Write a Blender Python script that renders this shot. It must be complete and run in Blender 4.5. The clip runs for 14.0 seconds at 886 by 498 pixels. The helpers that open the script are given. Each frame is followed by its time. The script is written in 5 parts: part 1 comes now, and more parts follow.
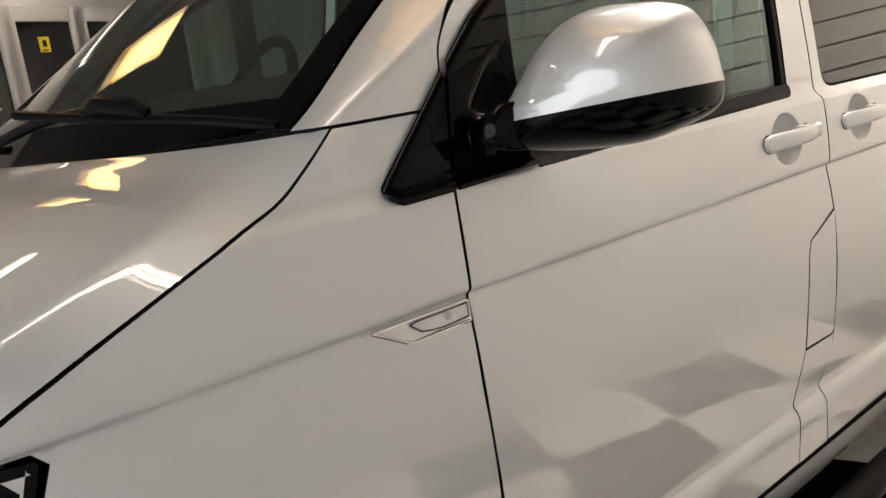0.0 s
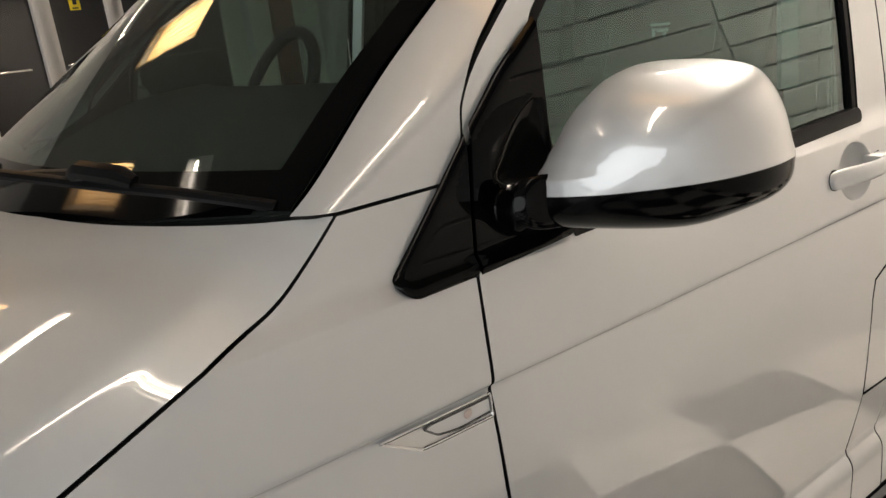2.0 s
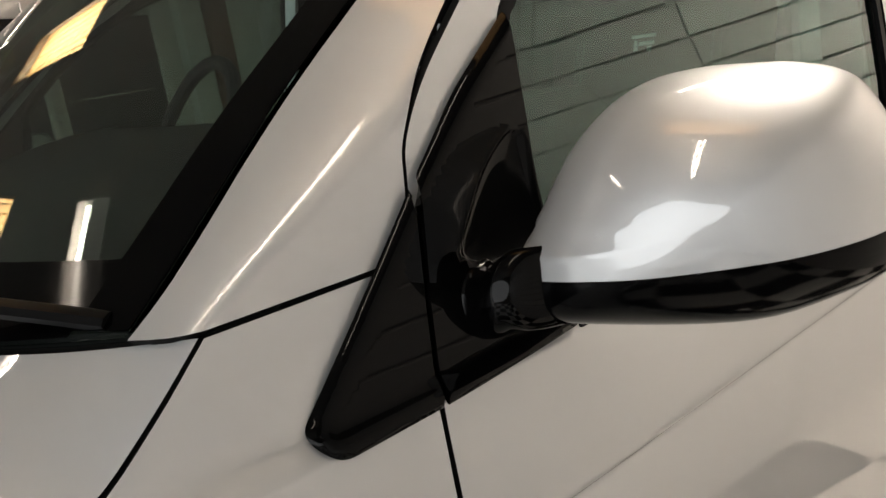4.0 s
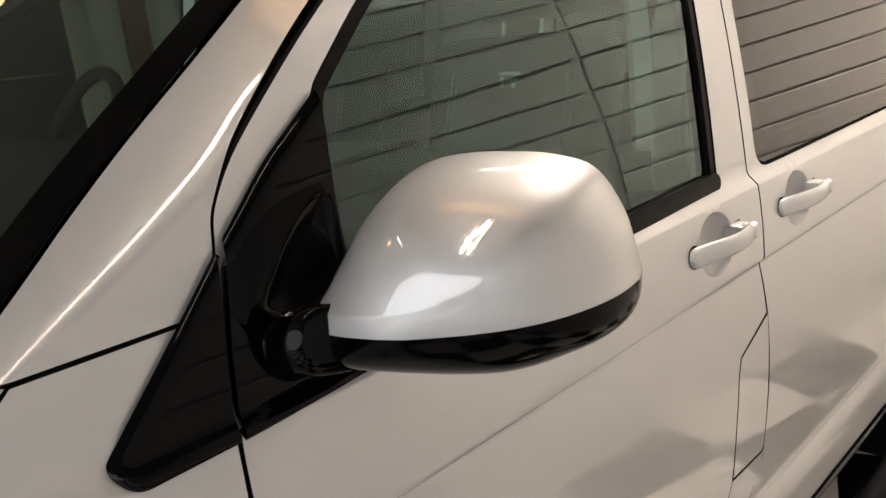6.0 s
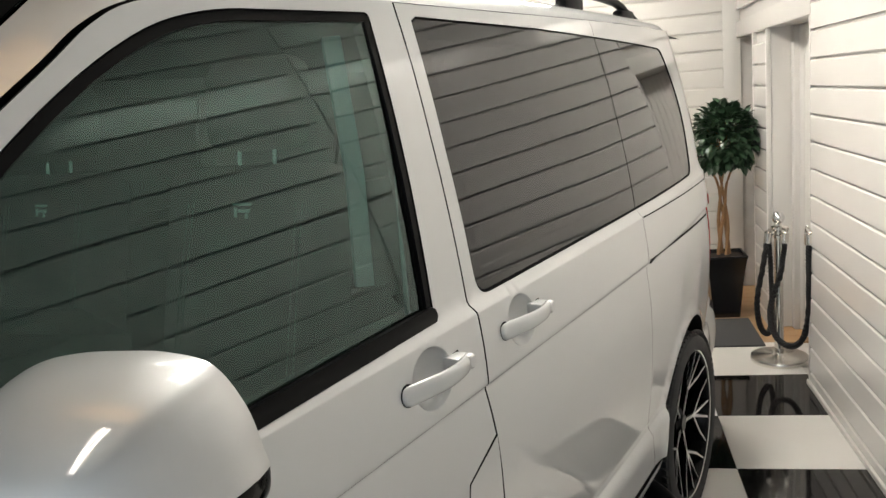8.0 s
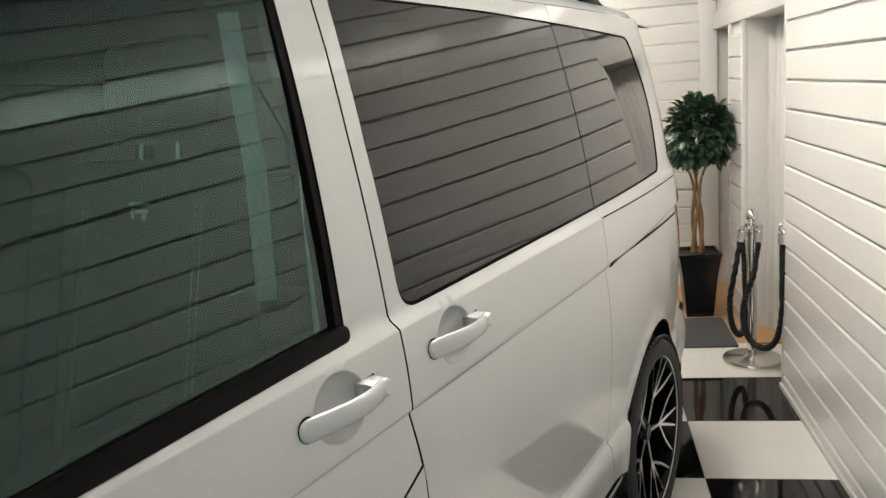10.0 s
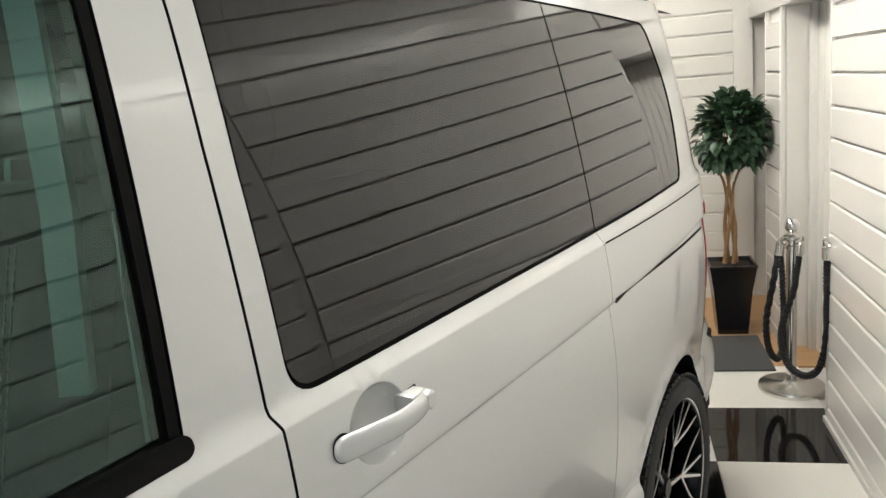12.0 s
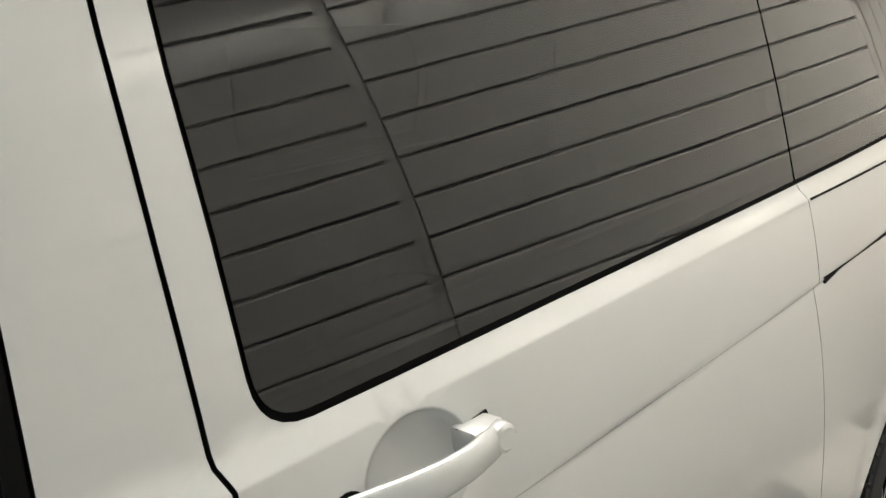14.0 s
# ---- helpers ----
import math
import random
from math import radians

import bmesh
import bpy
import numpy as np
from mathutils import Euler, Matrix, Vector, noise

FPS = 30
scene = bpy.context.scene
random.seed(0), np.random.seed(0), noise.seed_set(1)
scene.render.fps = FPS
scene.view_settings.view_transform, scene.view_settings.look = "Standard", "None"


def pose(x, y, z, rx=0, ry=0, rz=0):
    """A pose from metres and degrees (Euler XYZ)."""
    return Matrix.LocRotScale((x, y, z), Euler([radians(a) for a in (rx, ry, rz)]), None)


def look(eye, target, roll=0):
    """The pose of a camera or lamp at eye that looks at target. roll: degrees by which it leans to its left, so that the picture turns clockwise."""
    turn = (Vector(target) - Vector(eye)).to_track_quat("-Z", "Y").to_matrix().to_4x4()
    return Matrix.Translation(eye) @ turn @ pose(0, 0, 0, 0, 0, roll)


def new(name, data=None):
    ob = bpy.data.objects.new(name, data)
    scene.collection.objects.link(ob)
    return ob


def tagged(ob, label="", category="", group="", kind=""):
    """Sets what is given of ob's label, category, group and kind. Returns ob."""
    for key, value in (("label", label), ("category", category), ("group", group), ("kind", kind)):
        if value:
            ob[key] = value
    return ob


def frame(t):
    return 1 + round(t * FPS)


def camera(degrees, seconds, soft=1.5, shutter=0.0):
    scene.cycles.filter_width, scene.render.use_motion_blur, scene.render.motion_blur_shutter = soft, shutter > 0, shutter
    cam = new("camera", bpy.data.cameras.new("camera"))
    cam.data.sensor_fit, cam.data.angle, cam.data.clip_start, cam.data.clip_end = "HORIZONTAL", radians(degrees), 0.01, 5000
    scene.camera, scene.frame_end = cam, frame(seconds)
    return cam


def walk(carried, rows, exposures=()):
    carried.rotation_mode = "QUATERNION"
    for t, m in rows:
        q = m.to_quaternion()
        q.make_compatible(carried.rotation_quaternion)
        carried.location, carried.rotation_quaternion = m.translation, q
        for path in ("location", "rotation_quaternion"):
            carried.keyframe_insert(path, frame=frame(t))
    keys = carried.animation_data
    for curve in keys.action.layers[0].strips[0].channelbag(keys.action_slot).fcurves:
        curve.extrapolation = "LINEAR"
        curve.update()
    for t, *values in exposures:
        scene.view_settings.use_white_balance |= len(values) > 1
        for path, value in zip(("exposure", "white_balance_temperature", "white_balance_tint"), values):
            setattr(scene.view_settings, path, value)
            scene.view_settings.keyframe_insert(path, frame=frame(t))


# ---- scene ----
cam = camera(59.4, 14.0)
PATH = [
    (0, (1.721, -0.259, 1.371), (0.191, 0.958, 0.945), -7.4),
    (0.5, (1.747, -0.257, 1.488), (0.232, 0.948, 0.987), -6.5),
    (1, (1.781, -0.242, 1.505), (0.246, 0.919, 0.962), -6.0),
    (1.5, (1.751, -0.193, 1.499), (0.184, 0.917, 0.94), -6.6),
    (2, (1.621, -0.131, 1.509), (0.052, 0.979, 0.957), -7.3),
    (4.5, (1.369, 0.088, 1.478), (-0.139, 1.307, 0.989), -9.3),
    (5, (1.414, 0.065, 1.487), (-0.087, 1.256, 0.913), -9.1),
    (5.5, (1.462, 0.074, 1.512), (0.018, 1.335, 0.94), -7.9),
    (6, (1.51, 0.114, 1.546), (0.123, 1.45, 1.008), -6.3),
    (6.5, (1.562, 0.155, 1.572), (0.243, 1.581, 1.097), -6.1),
    (7, (1.587, 0.202, 1.595), (0.379, 1.733, 1.154), -5.4),
    (7.5, (1.618, 0.237, 1.613), (0.5, 1.844, 1.206), -5.2),
    (8, (1.64, 0.253, 1.624), (0.585, 1.908, 1.24), -5.3),
    (8.5, (1.648, 0.273, 1.63), (0.648, 1.962, 1.243), -4.8),
    (11, (1.612, 0.642, 1.597), (0.574, 2.301, 1.184), -5.1),
    (11.5, (1.573, 0.748, 1.597), (0.529, 2.407, 1.195), -5.6),
    (12, (1.566, 0.871, 1.592), (0.479, 2.5, 1.185), -5.2),
    (12.5, (1.57, 1.006, 1.581), (0.393, 2.567, 1.16), -4.7),
    (13, (1.553, 1.094, 1.549), (0.303, 2.584, 1.084), -4.8),
    (13.5, (1.493, 1.174, 1.514), (0.146, 2.576, 1.046), -5.5),
    (14, (1.427, 1.239, 1.495), (-0.022, 2.544, 1.052), -7.9),
]
import collections  # noqa: E402

EXPOSURES = [(0.0, 0.60, 7250, 13.0), (5.0, 0.54, 7350, 14.0), (6.5, 0.52, 7450, 17.0), (7.5, 0.36, 6750, 9.0), (8.5, 0.20, 6600, 7.0), (11.0, 0.37, 6550, 6.0), (13.0, 0.50, 6450, 4.0), (14.0, 0.52, 6650, 5.0)]
walk(cam, [(t, look(eye, target, roll)) for t, eye, target, roll in PATH], EXPOSURES)

# ---- world and light ----
world = bpy.data.worlds.new("world")
scene.world = world
world.use_nodes = True
wn = world.node_tree.nodes
wn["Background"].inputs[0].default_value = (0.75, 0.85, 1.0, 1)
wn["Background"].inputs[1].default_value = 0.3

# The room is turned against the van: local x runs across to the boarded wall, local y along it.
ROOM = pose(0, 0, 0, 0, 0, 20.5)
WALL_V = 2.647
TILE = 0.532
CEIL = 2.75


# ---- materials ----
def mat(name, color, rough=0.5, metal=0.0, coat=0.0, spec=0.5, var=0.0, scale=8.0, bump=0.0, bscale=60.0, coat_rough=0.03):
    m = bpy.data.materials.new(name)
    m.use_nodes = True
    nt = m.node_tree
    b = nt.nodes["Principled BSDF"]
    b.inputs["Base Color"].default_value = (*color, 1)
    b.inputs["Roughness"].default_value = rough
    b.inputs["Metallic"].default_value = metal
    b.inputs["Coat Weight"].default_value = coat
    b.inputs["Coat Roughness"].default_value = coat_rough
    b.inputs["Specular IOR Level"].default_value = spec
    tc = nt.nodes.new("ShaderNodeTexCoord")
    if var > 0:
        n1 = nt.nodes.new("ShaderNodeTexNoise")
        n1.inputs["Scale"].default_value = scale
        n1.inputs["Detail"].default_value = 6
        nt.links.new(tc.outputs["Object"], n1.inputs["Vector"])
        mr = nt.nodes.new("ShaderNodeMapRange")
        mr.inputs[3].default_value = 1 - var
        mr.inputs[4].default_value = 1 + var
        nt.links.new(n1.outputs["Fac"], mr.inputs[0])
        mx = nt.nodes.new("ShaderNodeVectorMath")
        mx.operation = "SCALE"
        mx.inputs[0].default_value = color
        nt.links.new(mr.outputs[0], mx.inputs["Scale"])
        nt.links.new(mx.outputs[0], b.inputs["Base Color"])
        rr = nt.nodes.new("ShaderNodeMapRange")
        rr.inputs[3].default_value = max(0.0, rough - 0.5 * var)
        rr.inputs[4].default_value = min(1.0, rough + 0.5 * var)
        nt.links.new(n1.outputs["Fac"], rr.inputs[0])
        nt.links.new(rr.outputs[0], b.inputs["Roughness"])
    if bump > 0:
        n2 = nt.nodes.new("ShaderNodeTexNoise")
        n2.inputs["Scale"].default_value = bscale
        n2.inputs["Detail"].default_value = 4
        nt.links.new(tc.outputs["Object"], n2.inputs["Vector"])
        bp = nt.nodes.new("ShaderNodeBump")
        bp.inputs["Strength"].default_value = bump
        bp.inputs["Distance"].default_value = 0.002
        nt.links.new(n2.outputs["Fac"], bp.inputs["Height"])
        nt.links.new(bp.outputs[0], b.inputs["Normal"])
    return m


def glow(name, color, strength):
    m = bpy.data.materials.new(name)
    m.use_nodes = True
    b = m.node_tree.nodes["Principled BSDF"]
    b.inputs["Base Color"].default_value = (*color, 1)
    b.inputs["Emission Color"].default_value = (*color, 1)
    b.inputs["Emission Strength"].default_value = strength
    return m


def glass(name, tint, rough=0.0):
    m = bpy.data.materials.new(name)
    m.use_nodes = True
    b = m.node_tree.nodes["Principled BSDF"]
    b.inputs["Base Color"].default_value = (*tint, 1)
    b.inputs["Roughness"].default_value = rough
    b.inputs["Transmission Weight"].default_value = 1.0
    b.inputs["IOR"].default_value = 1.5
    return m


def flake_paint(name, color):
    """Metallic car paint: a soft metallic layer, slightly uneven, under a clear coat."""
    m = mat(name, color, 0.50, 0.50, 1.0, coat_rough=0.0)
    m.node_tree.nodes["Principled BSDF"].inputs["Coat IOR"].default_value = 2.05
    nt = m.node_tree
    b = nt.nodes["Principled BSDF"]
    tc = nt.nodes.new("ShaderNodeTexCoord")
    v = nt.nodes.new("ShaderNodeTexNoise")
    v.inputs["Scale"].default_value = 1.6
    v.inputs["Detail"].default_value = 3
    nt.links.new(tc.outputs["Object"], v.inputs["Vector"])
    mr = nt.nodes.new("ShaderNodeMapRange")
    mr.inputs[3].default_value = 0.97
    mr.inputs[4].default_value = 1.03
    nt.links.new(v.outputs["Fac"], mr.inputs[0])
    sc = nt.nodes.new("ShaderNodeVectorMath")
    sc.operation = "SCALE"
    sc.inputs[0].default_value = color
    nt.links.new(mr.outputs[0], sc.inputs["Scale"])
    nt.links.new(sc.outputs[0], b.inputs["Base Color"])
    # slight waviness of the lacquer
    w = nt.nodes.new("ShaderNodeTexNoise")
    w.inputs["Scale"].default_value = 13
    w.inputs["Detail"].default_value = 1
    nt.links.new(tc.outputs["Object"], w.inputs["Vector"])
    bp = nt.nodes.new("ShaderNodeBump")
    bp.inputs["Distance"].default_value = 0.00007
    nt.links.new(w.outputs["Fac"], bp.inputs["Height"])
    nt.links.new(bp.outputs[0], b.inputs["Coat Normal"])
    return m


PAINT = flake_paint("silver_paint", (0.64, 0.655, 0.662))
GLOSS_BLACK = mat("gloss_black", (0.0012, 0.0012, 0.0013), 0.03, 0, 0.0, 0.16)
COVER_BLACK = mat("cover_black", (0.0012, 0.0012, 0.0013), 0.13, 0, 0.0, 0.12)
RUBBER = mat("black_rubber", (0.004, 0.004, 0.0043), 0.40, spec=0.10, var=0.15, scale=40)
TYRE = mat("tyre_rubber", (0.022, 0.022, 0.023), 0.7, var=0.2, scale=30, bump=0.2)
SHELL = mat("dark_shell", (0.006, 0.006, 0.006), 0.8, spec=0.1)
CHROME = mat("chrome", (0.8, 0.8, 0.8), 0.06, 1.0)
STEEL = mat("polished_steel", (0.72, 0.70, 0.66), 0.1, 1.0, var=0.03, scale=20)
BRUSHED = mat("brushed_steel", (0.72, 0.70, 0.66), 0.25, 1.0, var=0.02, scale=60)
SATIN = mat("satin_chrome", (0.72, 0.72, 0.71), 0.28, 0.9)
# chrome with its dark reflection put into the colour
DARK_REFLECTION = mat("dark_reflection", (0.16, 0.16, 0.16), 0.12, 1.0)
MARK = mat("faded_mark", (0.50, 0.42, 0.40), 0.3, 0.2)
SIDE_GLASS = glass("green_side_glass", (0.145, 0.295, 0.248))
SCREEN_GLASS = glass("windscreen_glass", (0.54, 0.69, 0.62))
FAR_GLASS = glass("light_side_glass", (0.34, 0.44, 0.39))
SIDE_GLASS.node_tree.nodes["Principled BSDF"].inputs["Specular Tint"].default_value = (0.80, 1.0, 0.94, 1)
SIDE_GLASS.node_tree.nodes["Principled BSDF"].inputs["IOR"].default_value = 1.66
PRIVACY = glass("privacy_glass", (0.03, 0.03, 0.032))
PRIVACY.node_tree.nodes["Principled BSDF"].inputs["IOR"].default_value = 1.55
FRIT = mat("black_frit", (0.0012, 0.0012, 0.0013), 0.06, spec=0.1)
DASH = mat("dash_plastic", (0.007, 0.0075, 0.008), 0.7, spec=0.25, var=0.1, scale=30, bump=0.15, bscale=300)
SEAT = mat("seat_leather", (0.004, 0.004, 0.0042), 0.8, spec=0.08, var=0.15, scale=20)
STITCH = mat("silver_stitch", (0.50, 0.53, 0.52), 0.6)
THREAD = mat("grey_thread", (0.26, 0.28, 0.27), 0.6)
ROD = mat("satin_rod", (0.85, 0.86, 0.86), 0.35, 0.3)
RIM_FACE = mat("machined_alloy", (0.75, 0.75, 0.75), 0.22, 1.0)
RIM_BLACK = mat("rim_black", (0.003, 0.003, 0.0034), 0.25, 0, 0.0, 0.15)
POST_PAINT = mat("post_paint", (0.80, 0.80, 0.80), 0.45, var=0.05, scale=6)
RED = mat("red_lens", (0.35, 0.01, 0.01), 0.1, 0, 1.0)
WALL_WHITE = mat("white_gloss_board", (0.73, 0.708, 0.684), 0.14, 0, 0.0, 0.5, var=0.03, scale=3, bump=0.12, bscale=14)
GROOVE = mat("board_groove", (0.52, 0.50, 0.48), 0.7, var=0.2, scale=9)
FAR_WHITE = mat("white_board", (0.67, 0.645, 0.615), 0.4, var=0.03, scale=3, bump=0.1, bscale=20)
TRIM_WHITE = mat("white_trim", (0.66, 0.64, 0.615), 0.35, var=0.03, scale=4)
CEIL_MAT = mat("ceiling_paint", (0.20, 0.19, 0.172), 0.7, var=0.03, scale=2)
TILE_WHITE = mat("white_tile", (0.80, 0.78, 0.745), 0.06, var=0.03, scale=5)
TILE_BLACK = mat("black_tile", (0.010, 0.009, 0.009), 0.05, var=0.1, scale=5)
WOOD = mat("oak_floor", (0.42, 0.25, 0.12), 0.35, var=0.2, scale=6)
PINE = mat("pine_slats", (0.62, 0.42, 0.22), 0.4, var=0.15, scale=7)
BROWN = mat("brown_post", (0.16, 0.06, 0.03), 0.5, var=0.15, scale=10)
MAT_GREY = mat("grey_mat", (0.07, 0.07, 0.073), 0.95, var=0.45, scale=90, bump=0.8, bscale=400)
POT = mat("black_pot", (0.008, 0.008, 0.009), 0.2)
BARK = mat("bark", (0.30, 0.17, 0.08), 0.8, var=0.3, scale=40, bump=0.4, bscale=60)
LEAF = mat("leaf", (0.032, 0.066, 0.034), 0.34, var=0.4, scale=12)
ROPE = mat("black_rope", (0.012, 0.012, 0.013), 0.7, var=0.2, scale=60)
DARK_GLASS = mat("black_glass", (0.008, 0.008, 0.01), 0.08)
YELLOW = mat("yellow_sticker", (0.80, 0.62, 0.02), 0.4)
BLACK = mat("plain_black", (0.01, 0.01, 0.01), 0.5)
BLIND = mat("white_blind", (0.72, 0.75, 0.74), 0.5, var=0.03, scale=4)
SOIL = mat("soil", (0.03, 0.02, 0.015), 0.95)


# ---- small helpers ----
def thing(name, label, category, m=None, group="", kind=""):
    e = new(name)
    e.empty_display_size = 0.05
    if m is not None:
        e.matrix_world = m
    return tagged(e, label, category, group, kind)


def finish(bm, name, material, smooth=True, angle=35):
    bmesh.ops.recalc_face_normals(bm, faces=bm.faces)
    me = bpy.data.meshes.new(name)
    if smooth:
        lim = radians(angle)
        for fc in bm.faces:
            fc.smooth = True
        for e in bm.edges:
            if len(e.link_faces) == 2 and e.calc_face_angle(0) > lim:
                e.smooth = False
    bm.to_mesh(me)
    bm.free()
    me.materials.append(material)
    return me


def part(name, bm, material, parent, label="", smooth=True, angle=35):
    ob = new(name, finish(bm, name, material, smooth, angle))
    ob.parent = parent
    if label:
        ob["label"] = label
    return ob


def solo(name, bm, material, m, label, category, kind="", group="", smooth=True, angle=35):
    ob = new(name, finish(bm, name, material, smooth, angle))
    ob.matrix_world = m
    return tagged(ob, label, category, group, kind)


def box(bm, lo, hi, bevel=0.0, m=None, segs=2):
    lo, hi = Vector(lo), Vector(hi)
    r = bmesh.ops.create_cube(bm, size=1.0)
    vs = r["verts"]
    for v in vs:
        v.co = Vector((lo[i] + (v.co[i] + 0.5) * (hi[i] - lo[i]) for i in range(3)))
    if bevel > 0:
        es = list({e for v in vs for e in v.link_edges})
        r2 = bmesh.ops.bevel(bm, geom=es, offset=bevel, segments=segs, profile=0.5, affect="EDGES")
        vs = list({v for f in r2["faces"] for v in f.verts} | {v for v in vs if v.is_valid})
    if m is not None:
        bmesh.ops.transform(bm, matrix=m, verts=vs)
    return vs


def lathe(bm, prof, segs=32, m=None):
    """Turns (radius, height) pairs about z."""
    rings = []
    for r, z in prof:
        if r < 1e-5:
            rings.append([bm.verts.new((0, 0, z))])
        else:
            rings.append([bm.verts.new((r * math.cos(2 * math.pi * k / segs), r * math.sin(2 * math.pi * k / segs), z)) for k in range(segs)])
    for a, b in zip(rings, rings[1:]):
        for k in range(segs):
            k2 = (k + 1) % segs
            if len(a) == 1 and len(b) == 1:
                continue
            if len(a) == 1:
                bm.faces.new((a[0], b[k], b[k2]))
            elif len(b) == 1:
                bm.faces.new((a[k], b[0], a[k2]))
            else:
                bm.faces.new((a[k], b[k], b[k2], a[k2]))
    if m is not None:
        bmesh.ops.transform(bm, matrix=m, verts=[v for r in rings for v in r])


def tube(bm, pts, radius, segs=10, flat=1.0, cap=True):
    """A round bar along points; radius may be a list."""
    pts = [Vector(p) for p in pts]
    rad = radius if isinstance(radius, (list, tuple)) else [radius] * len(pts)
    rings = []
    up = Vector((0, 0, 1))
    for i, p in enumerate(pts):
        d = (pts[min(i + 1, len(pts) - 1)] - pts[max(i - 1, 0)]).normalized()
        ref = up if abs(d.dot(up)) < 0.95 else Vector((1, 0, 0))
        a = d.cross(ref).normalized()
        b = a.cross(d).normalized()
        rings.append([bm.verts.new(p + rad[i] * (math.cos(t) * a + flat * math.sin(t) * b)) for t in [2 * math.pi * k / segs for k in range(segs)]])
    for r0, r1 in zip(rings, rings[1:]):
        for k in range(segs):
            bm.faces.new((r0[k], r0[(k + 1) % segs], r1[(k + 1) % segs], r1[k]))
    if cap:
        bm.faces.new(rings[0][::-1])
        bm.faces.new(rings[-1])


def grid(bm, nu, nv, fn):
    vs = [[bm.verts.new(fn(i / nu, j / nv)) for j in range(nv + 1)] for i in range(nu + 1)]
    for i in range(nu):
        for j in range(nv):
            bm.faces.new((vs[i][j], vs[i + 1][j], vs[i + 1][j + 1], vs[i][j + 1]))
    return vs


def smooth_line(pts, n=8):
    """Catmull-Rom curve through points."""
    pts = [Vector(p) for p in pts]
    out = []
    for i in range(len(pts) - 1):
        p0, p1, p2, p3 = pts[max(i - 1, 0)], pts[i], pts[i + 1], pts[min(i + 2, len(pts) - 1)]
        for k in range(n):
            t = k / n
            out.append(0.5 * ((2 * p1) + (p2 - p0) * t + (2 * p0 - 5 * p1 + 4 * p2 - p3) * t * t + (3 * p1 - p0 - 3 * p2 + p3) * t ** 3))
    out.append(pts[-1])
    return out


def rounded(poly, r, n=5):
    """A closed polygon with its corners rounded; r: one radius or one a corner."""
    out = []
    k = len(poly)
    for i in range(k):
        p, a, b = Vector(poly[i]), Vector(poly[i - 1]), Vector(poly[(i + 1) % k])
        ri = r[i] if isinstance(r, (list, tuple)) else r
        da, db = a - p, b - p
        ri = min(ri, 0.48 * da.length, 0.48 * db.length)
        if ri < 1e-4:
            out.append(p)
            continue
        p0, p2 = p + da.normalized() * ri, p + db.normalized() * ri
        for j in range(n + 1):
            t = j / n
            out.append((1 - t) ** 2 * p0 + 2 * t * (1 - t) * p + t * t * p2)
    return out


def inset(poly, d):
    """Moves a closed polygon inwards by d."""
    pts = [Vector(p[:2]) if not isinstance(p, Vector) else p.to_2d() for p in poly]
    pts = [p for i, p in enumerate(pts) if (p - pts[i - 1]).length > 1e-5]
    area = sum(pts[i - 1].x * pts[i].y - pts[i].x * pts[i - 1].y for i in range(len(pts)))
    sg = 1 if area > 0 else -1
    out = []
    for i, p in enumerate(pts):
        e0, e1 = (p - pts[i - 1]).normalized(), (pts[(i + 1) % len(pts)] - p).normalized()
        n0, n1 = Vector((-e0.y, e0.x)) * sg, Vector((-e1.y, e1.x)) * sg
        n = n0 + n1
        n = n / max(n.length_squared / 2, 0.5) if n.length > 1e-6 else n0
        out.append(p + n * d)
    return out


def dense(poly, step, dent=0.0):
    """Points along a closed polygon, about step apart, each side drawn in by a hair so that no three lie in one line."""
    out = []
    pts = [Vector(p[:2]) for p in poly]
    sg = 1 if sum(pts[i - 1].x * pts[i].y - pts[i].x * pts[i - 1].y for i in range(len(pts))) > 0 else -1
    for i, p in enumerate(pts):
        q = pts[(i + 1) % len(pts)]
        n = max(1, int((q - p).length / step))
        e = (q - p).normalized()
        nrm = Vector((-e.y, e.x)) * sg
        out += [p.lerp(q, k / n) + nrm * (dent * 4 * (k / n) * (1 - k / n)) for k in range(n)]
    return out


def inside(pt, poly):
    x, y = pt
    c = False
    j = len(poly) - 1
    for i in range(len(poly)):
        (xi, yi), (xj, yj) = poly[i], poly[j]
        if (yi > y) != (yj > y) and x < (xj - xi) * (y - yi) / (yj - yi) + xi:
            c = not c
        j = i
    return c


from mathutils.geometry import delaunay_2d_cdt  # noqa: E402


def follow(loop):
    """Adds points where an outline crosses the body's folds, so that its edge takes their shape."""
    out = []
    for p, q in zip(loop, loop[1:] + loop[:1]):
        out.append(p)
        za, zb = p[1] + droop(p[0]), q[1] + droop(q[0])
        if abs(zb - za) > 1e-4:
            cuts = sorted((zr - za) / (zb - za) for zr in ROWS_Z)
            out += [Vector(p[:2]).lerp(Vector(q[:2]), k) for k in cuts if 0.0006 < k * abs(zb - za) < abs(zb - za) - 0.0006]
    return out


